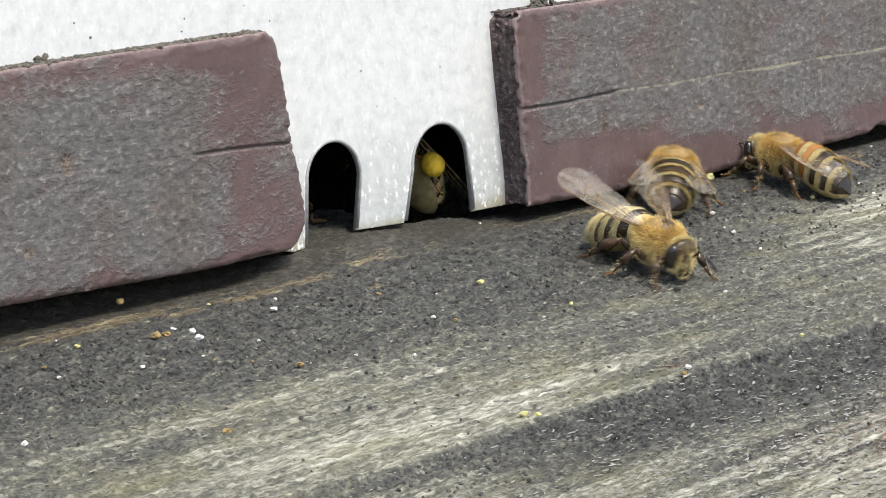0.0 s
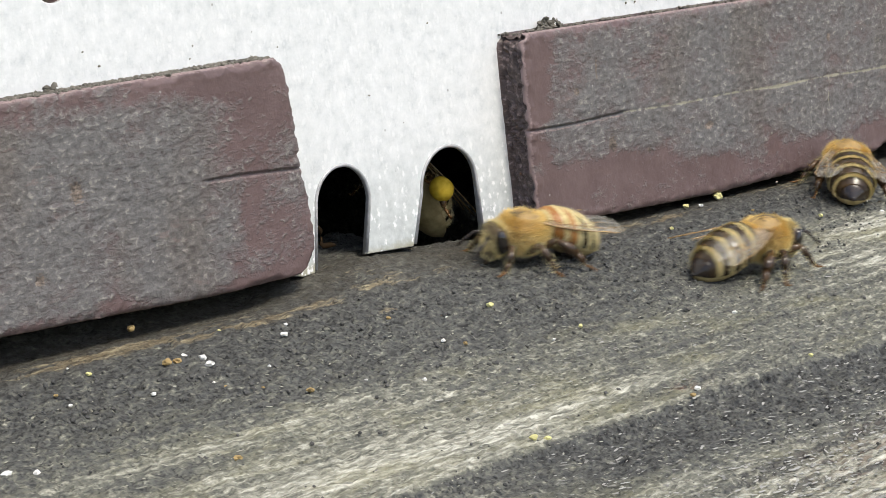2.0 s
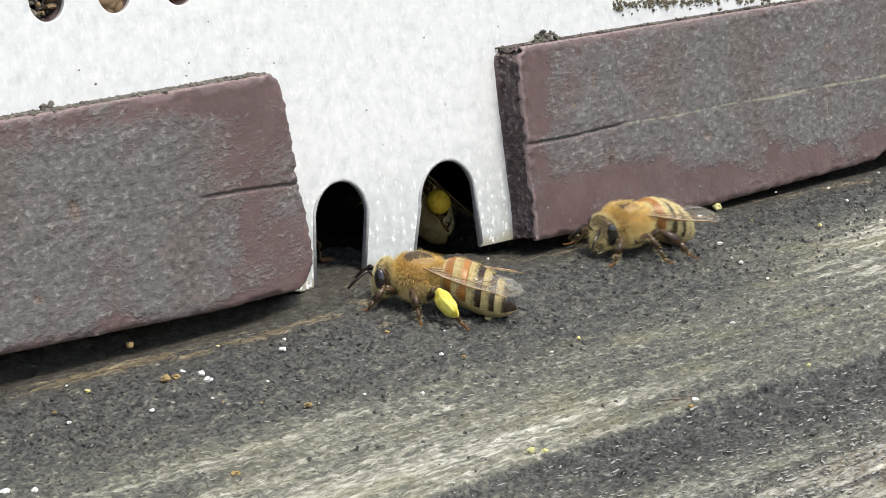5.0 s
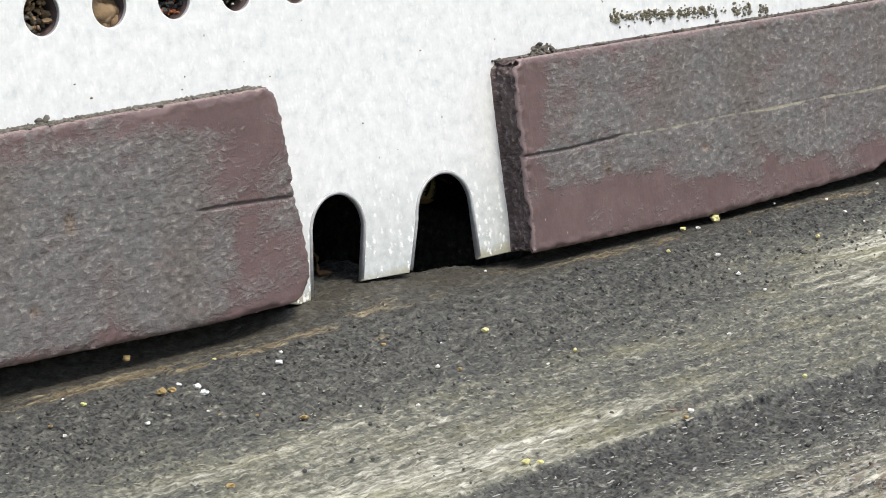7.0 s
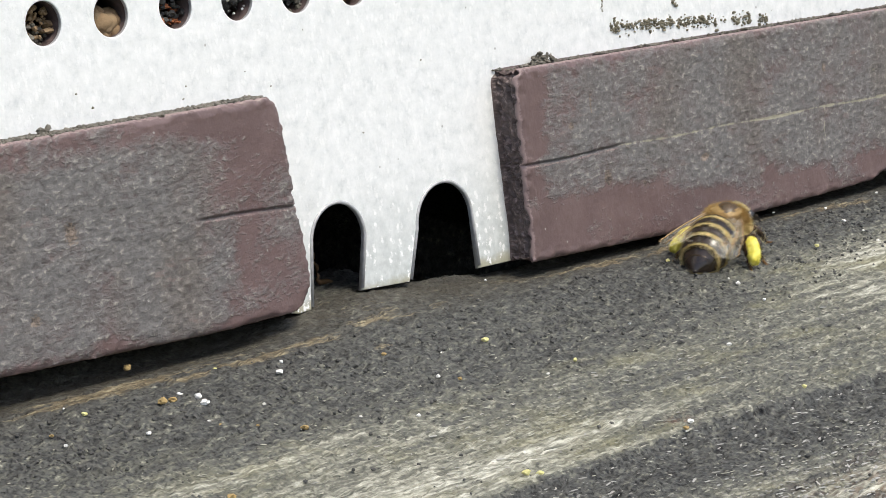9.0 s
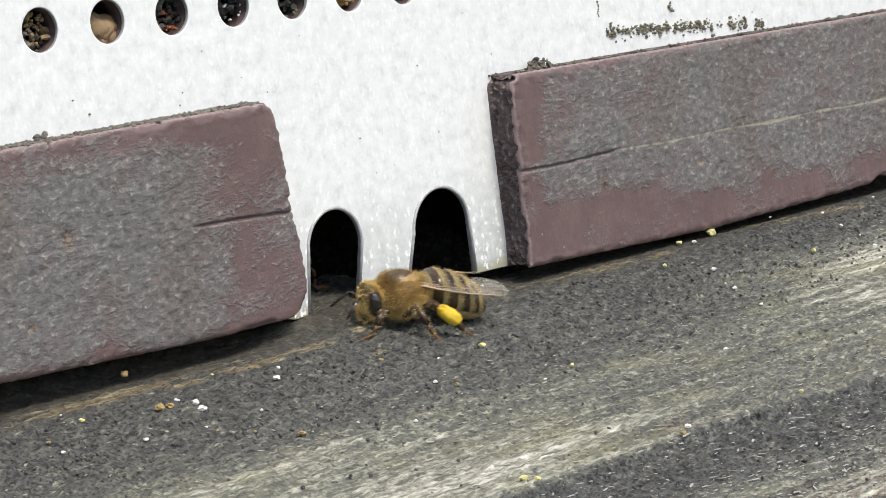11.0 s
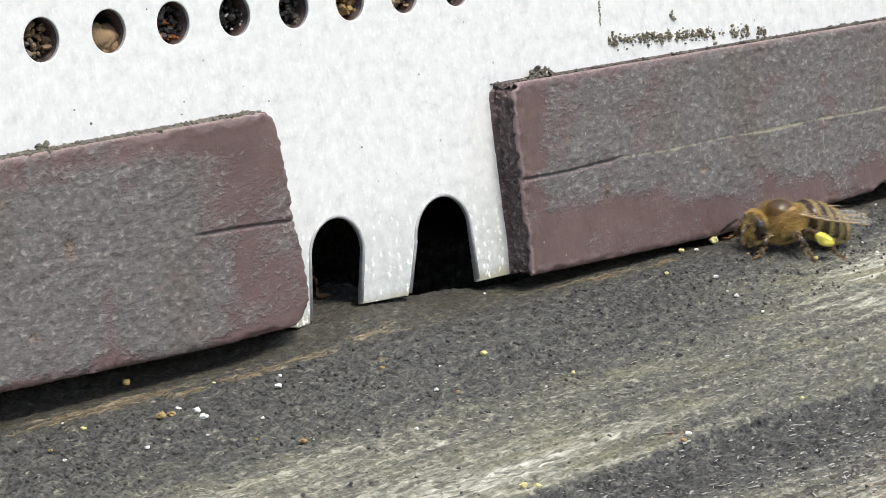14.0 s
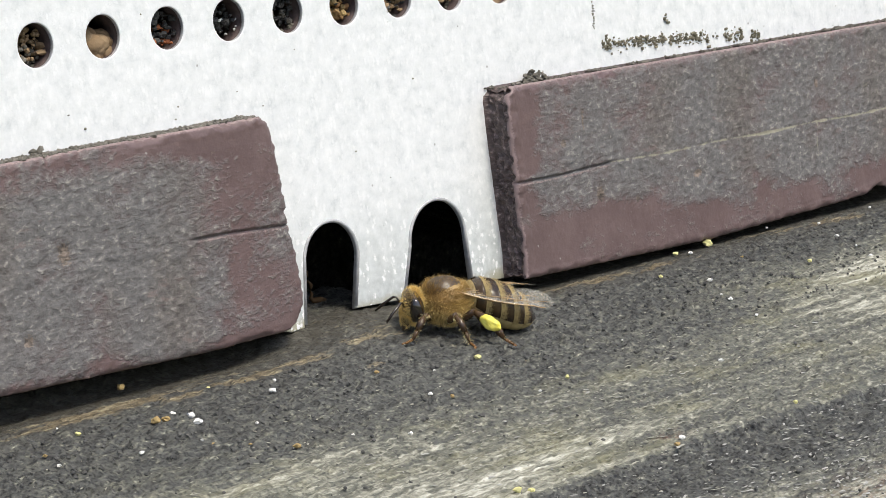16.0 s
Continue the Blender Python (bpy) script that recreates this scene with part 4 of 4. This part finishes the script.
    for side in (1, -1):
        for kind, at, length, width, out, tilt in (("forewing", (-0.2, 1.35, 4.25), 8.5, 3.1, spread_wings, tilted), ("hindwing", (-0.9, 1.25, 4.05), 5.7, 2.3, spread_wings - 3, tilted - 3)):
            ob = part(kind, wing_mesh(length, width, side), [WING, VEIN], root, "clear brownish wing with dark veins")
            ob.matrix_basis = pose(at[0] * MM, at[1] * side * MM, at[2] * MM, -tilt * side, -7 if kind == "forewing" else -9, -out * side)
        for kind, joints in LEGS.items():
            pts = [Vector((x, y * side, z)) for x, y, z in joints]
            hip = pts[0]
            pts = [p - hip for p in pts]
            bm = bmesh.new()
            wide = 1.75 if kind == "hind_leg" else 1.1
            tube(bm, [pts[0], pts[0].lerp(pts[1], 0.5), pts[1]], [0.27, 0.36, 0.23], 7)
            tube(bm, [pts[1], pts[1].lerp(pts[2], 0.6), pts[2]], [0.2, 0.3 * wide, 0.23 * wide], 7)
            tube(bm, [pts[2], pts[2].lerp(pts[3], 0.5), pts[3]], [0.17 * wide, 0.18 * wide, 0.11], 7)
            for j in range(4):
                tube(bm, [pts[3].lerp(pts[4], j / 4), pts[3].lerp(pts[4], (j + 0.92) / 4)], [0.10, 0.135 - 0.012 * j], 6, mat=2)
            for claw in (-1, 1):
                tube(bm, [pts[4], pts[4] + Vector((0.2, 0.12 * side + 0.1 * claw, 0.04)), pts[4] + Vector((0.3, 0.16 * side + 0.13 * claw, -0.03))], [0.07, 0.05, 0.02], 5, mat=2)
            for k in range(320):
                i = random.choice((0, 0, 1, 1, 2))
                p = pts[i].lerp(pts[i + 1], random.random())
                way = Vector((random.gauss(0, 1), random.gauss(0, 1), random.gauss(-0.4, 1))).normalized()
                off = way.cross(Vector((1, 0.3, 0.2))).normalized() * 0.018
                bm.faces.new([bm.verts.new(p - off), bm.verts.new(p + off), bm.verts.new(p + way * random.uniform(0.35, 0.6))]).material_index = 1
            leg = part(kind, bm, [LEG, PALE_FUR, TARSUS], root, "brown hairy jointed leg")
            leg.matrix_basis = Matrix.Translation(hip * MM)
            if pollen and kind == "hind_leg":
                bm = bmesh.new()
                mid = pts[1].lerp(pts[2], 0.75) + Vector((0, 0.35 * side, 0.05))
                slant = [math.degrees(v) for v in (pts[2] - pts[1]).to_track_quat("X", "Z").to_euler()]
                blob(bm, mid, (1.1 * load, 0.95 * load, 1.0 * load) if ball else (1.5 * load, 0.62 * load, 0.82 * load), seed, 0.03 if ball else 0.118, 4, slant)
                part("pollen_load", bm, pollen, leg, "rough yellow pollen load")
    return root


def scene_bees():
    made = {}
    made["a"] = bee("honey_bee", "golden furry honey bee with banded abdomen walking the board", amber=0, spread_wings=17, seed=1, bands=3, bald=0.97, tilted=24)
    made["b"] = bee("honey_bee", "dark-banded honey bee walking beside the brown slat", amber=1, spread_wings=15, seed=2, bands=3, bald=0.94)
    made["c"] = bee("honey_bee", "orange-banded honey bee walking towards the gates", amber=2, spread_wings=13, seed=3, bands=3, bald=0.94)
    made["e"] = bee("honey_bee", "orange-banded honey bee flying in with yellow pollen", POLLEN_LEMON, 0.9, 2, 13, 4, bands=3)
    made["f"] = bee("honey_bee", "dark honey bee carrying lemon-yellow pollen loads", POLLEN_LEMON, 1.0, 0, 14, 5, 0.2, 3, fur=(DARK_FUR, PALE_FUR))
    made["g"] = bee("honey_bee", "honey bee with big golden pollen loads at the gate", POLLEN_GOLD, 0.72, 0, 12, 6, 0.3, 2, fur=(DARK_FUR, FUR))
    made["h"] = bee("honey_bee", "brown honey bee with small lemon-yellow pollen loads", POLLEN_LEMON, 0.62, 0, 12, 8, 0.45, 2, bald=1.05, fur=(DARK_FUR, FUR))
    made["i"] = bee("honey_bee", "honey bee with golden pollen sitting inside the gate", POLLEN_GOLD, 1.0, 0, 12, 7, 0.2, 3, ball=True)
    return made


def stand(x, y, heading, lift=0.0, pitch=0.0, roll=0.0):
    """The pose of a bee on the board, in millimetres and degrees; pitch lifts the nose."""
    x, y = x + 1.1, y + 1.0
    on = pose(x * MM, y * MM, (LEVEL + SLOPE * y + lift - 0.65) * MM, LEAN, 0, 0)
    return on @ pose(0, 0, 0, 0, 0, heading) @ pose(0, 0, 0, roll, -pitch, 0)


landing_board()
metal_plate()
strips()
hive()
strip_dirt()
hole_debris()
scraps()
board_crumbs()
BEES = scene_bees()


# t, x, y, heading, and where the bee leaves the board: lift, pitch, roll
PATHS = {
    "a": [(0, 23.4, -21.8, -99), (0.3, 26.2, -21.0, -28, 0.3, 4), (0.5, 28.0, -19.8, -22, 0.3, 4), (0.8, 28.2, -20.8, -29, 0.3, 4), (1.0, 27.2, -21.6, -29, 0.3, 4), (1.4, 27.0, -21.6, -29, 0.3, 4), (1.6, 30.6, -21.2, -22), (1.8, 33.3, -21.7, -17),
          (2.0, 38.9, -22.6, -9, 0.2, 4), (2.2, 46.3, -23.0, 2), (2.5, 53.5, -21.8, 8), (3.0, 78.5, -18.2, 2), (3.5, 105, -16, 5), (5, 160, -30, -20), (16, 165, -40, -30)],
    "b": [(0, 46.9, -6.0, 36), (0.3, 49.5, -9.2, 36), (0.5, 48.6, -9.8, 54), (0.8, 52.0, -9.8, 32), (1.0, 55.0, -12.0, 8), (1.2, 54.5, -14.0, 10), (1.4, 59.0, -14.2, 15), (1.6, 62.8, -12.2, 34), (1.8, 66.6, -9.8, 40),
          (2.0, 74.8, -8.8, 40), (2.2, 77.0, -9.0, 42), (2.5, 84.0, -8.4, 34), (2.75, 86, -7.5, 95), (3.0, 79.2, -9.2, 156), (3.5, 67.0, -9.4, 158), (4.0, 59.8, -9.3, 156), (4.2, 55.6, -8.6, 158),
          (5.2, 29, -8.5, 174), (5.8, 17, -4.0, 160), (6.1, 12, 2.0, 165), (6.3, 6.4, 5.2, 165), (6.5, -4, 12, 155), (7.0, -14, 20, 150), (16, -60, 30, 190)],
    "c": [(0, 63.8, -8.4, 90), (0.3, 64.0, -7.4, 100), (0.5, 62.8, -7.0, 110), (0.8, 58.0, -6.4, 134), (1.0, 52.6, -6.8, 170), (1.2, 46.6, -8.2, 169), (1.4, 37.4, -9.4, 166), (1.6, 31.3, -9.0, 172), (1.8, 26.3, -8.2, 166),
          (2.0, 18.4, -7.4, 166), (2.2, 14.0, -3.2, 158), (2.4, 12.2, 0.0, 148), (2.5, 9.4, 3.4, 126), (2.6, 4.4, 3.4, 160), (2.7, 0.8, 2.2, 178), (2.8, -3.4, 2.1, 180), (3.0, -8.6, 2.0, 184), (3.2, -10.8, 1.6, 184), (3.5, -13.0, 1.4, 184), (3.8, -16, 2.5, 180), (4.2, -24, 7, 175), (6, -45, 14, 150), (16, -70, 40, 120)],
    "e": [(0, 420, -260, 170, 160), (2.5, 220, -160, 165, 80), (3.9, 78, -62, 150, 24, 5), (4.0, 53, -46, 150, 13, 5), (4.1, 33.6, -26, 160, 7, 8), (4.2, 8, -13.5, 165, 4.5, 12), (4.35, 3, -10.5, 150, 1.5, 10), (4.5, 2.5, -10, 140), (5.4, 1.5, -7, 110),
          (6.0, 0.0, -1.5, 95), (6.3, -1.0, 0.6, 92), (6.5, -3.8, 2.6, 92), (6.6, -5.8, 5.0, 110), (6.75, -9, 9, 150), (7.2, -30, 16, 170), (16, -60, 12, 190)],
    "f": [(0, 120, -420, 130, 200), (5, 40, -260, 110, 90), (7.0, -8, -98, 70, 26), (7.3, -12, -74, 50, 10), (7.4, -7, -70, 80, 8, 20), (7.5, 0.8, -55.5, 106, 5.2, 44), (7.6, 8.5, -50.5, 66, 2.6, 22), (7.7, 17.2, -43.0, 60, 0.6, 8), (7.8, 22.2, -33.4, 68, 0, 6), (8.0, 23.8, -25.2, 56, 0, 6),
          (8.2, 27, -17, 54, 0, 6), (8.5, 32.2, -9.9, 49, 0, 7), (8.7, 39.9, -10.4, 22, 0, 6), (9.0, 50.6, -9.9, 18, 0, 6), (9.2, 56.8, -8.2, 40, 0, 5), (9.7, 70, -10, 10, 0), (10.5, 100, -11, 5, 0), (16, 165, -14, -10, 0)],
    "g": [(0, 300, -420, 160, 260), (8, 120, -200, 150, 120), (9.8, 60, -70, 150, 45), (10.3, 22, -22, 160, 8, 5), (10.5, 14, -12, 165, 0), (11.0, 3, -6, 160, 0), (11.3, -1.6, -5.8, 157, 0), (11.5, 0.4, -5.8, 155, 0), (11.7, -2.2, -6.7, 164, 0), (12.0, -0.2, -7.2, 137, 0), (12.2, -1.4, -6.6, 146, 0),
          (12.3, -2.6, -3.4, 126, 0), (12.5, -1.9, 0.4, 84, 0), (12.6, -2.2, 2.8, 97, 0), (12.7, -4.5, 5.5, 122, 0), (12.9, -10, 10, 150, 0), (13.4, -22, 26, 140, 0), (16, -40, 40, 120, 0)],
    "h": [(0, 185, -9, 180), (10.5, 140, -8, 180), (12.0, 106, -7.5, 178), (12.5, 95, -7.2, 178), (13.0, 88, -6.8, 176), (13.5, 77.4, -6.3, 165, 0), (14.0, 61.2, -9.6, 158, 0), (14.5, 45.9, -9.2, 157, 0), (15.0, 34.8, -8.0, 158, 0), (15.3, 24.0, -8.0, 156, 0), (15.5, 18.6, -6.5, 154, 0), (15.8, 11.0, -6.6, 153, 0), (16, 8.3, -7.6, 151, 0)],
    "i": [(0, 14.3, 7, 156, 5.2, 45, 30), (1.5, 14.3, 7, 157, 5.1, 45, 30), (3.5, 14.3, 7, 158, 4.9, 45, 30), (4.2, 14.3, 7, 158, 4.9, 45, 30), (5.2, 17, 10, 158, 4.0, 38, 22), (6.3, 22, 17.0, 155, 3.8, 24, 10), (9.2, 26, 24, 150, 2.5, 10), (16, 34, 40, 150, 2)],
}
FLIGHT = {"e": 4.35, "f": 7.7, "g": 10.4}
SWING = {"front_leg": 1.0, "middle_leg": -1.0, "hind_leg": 1.0}


def motions():
    """Every bee along its path; the legs step in two alternating threes as it goes."""
    for key, thing in BEES.items():
        rows = [tuple(r) + (0,) * (7 - len(r)) for r in PATHS[key]]
        walk(thing, [(t, stand(x, y, heading, lift, pitch, roll)) for t, x, y, heading, lift, pitch, roll in rows])
        ts = np.array([r[0] for r in rows], float)
        ticks = np.arange(0, 16.01, 0.1)
        px, py, ph = (np.interp(ticks, ts, [r[k] for r in rows]) for k in (1, 2, 3))
        gone = np.concatenate([[0], np.cumsum(np.hypot(np.diff(px), np.diff(py)) + np.abs(np.diff(ph)) * 0.05)])
        flown = FLIGHT.get(key, 0.0)
        if flown:
            for wing in [o for o in thing.children if o.name.split(".")[0] in ("forewing", "hindwing")]:
                rest = wing.matrix_basis.copy()
                side = 1 if rest.translation.y > 0 else -1
                rows_w = [(0.0, -60), (flown - 0.3, -60), (flown - 0.2, -75), (flown - 0.1, -55), (flown, -40), (flown + 0.2, 0), (16.0, 0)]
                walk(wing, [(t, Matrix.Translation(rest.translation) @ pose(0, 0, 0, 0, 0, a * side) @ rest.to_3x3().to_4x4()) for t, a in rows_w])
        if key == "a":
            for wing in [o for o in thing.children if o.name.split(".")[0] in ("forewing", "hindwing")]:
                rest = wing.matrix_basis.copy()
                side = 1 if rest.translation.y > 0 else -1
                walk(wing, [(t, Matrix.Translation(rest.translation) @ pose(0, 0, 0, 0, up, out * side) @ rest.to_3x3().to_4x4()) for t, up, out in ((0.0, 24, -12), (0.6, 20, -10), (1.1, 14, -8), (1.5, 0, 0), (16.0, 0, 0))])
        for leg in [o for o in thing.children if o.name.split(".")[0] in SWING]:
            hip = leg.matrix_basis.translation.copy()
            side = 1 if hip.y > 0 else -1
            turn = 13 * np.sin(np.minimum(gone * 2 * math.pi / 7.5, 1e6) + (0 if side * SWING[leg.name.split(".")[0]] > 0 else math.pi)) * side
            keep = [0] + [k for k in range(1, len(ticks) - 1) if abs(turn[k] - turn[k - 1]) + abs(turn[k + 1] - turn[k]) > 0.3] + [len(ticks) - 1]
            walk(leg, [(ticks[k], Matrix.Translation(hip) @ pose(0, 0, 0, 0, 0, turn[k])) for k in keep])


motions()
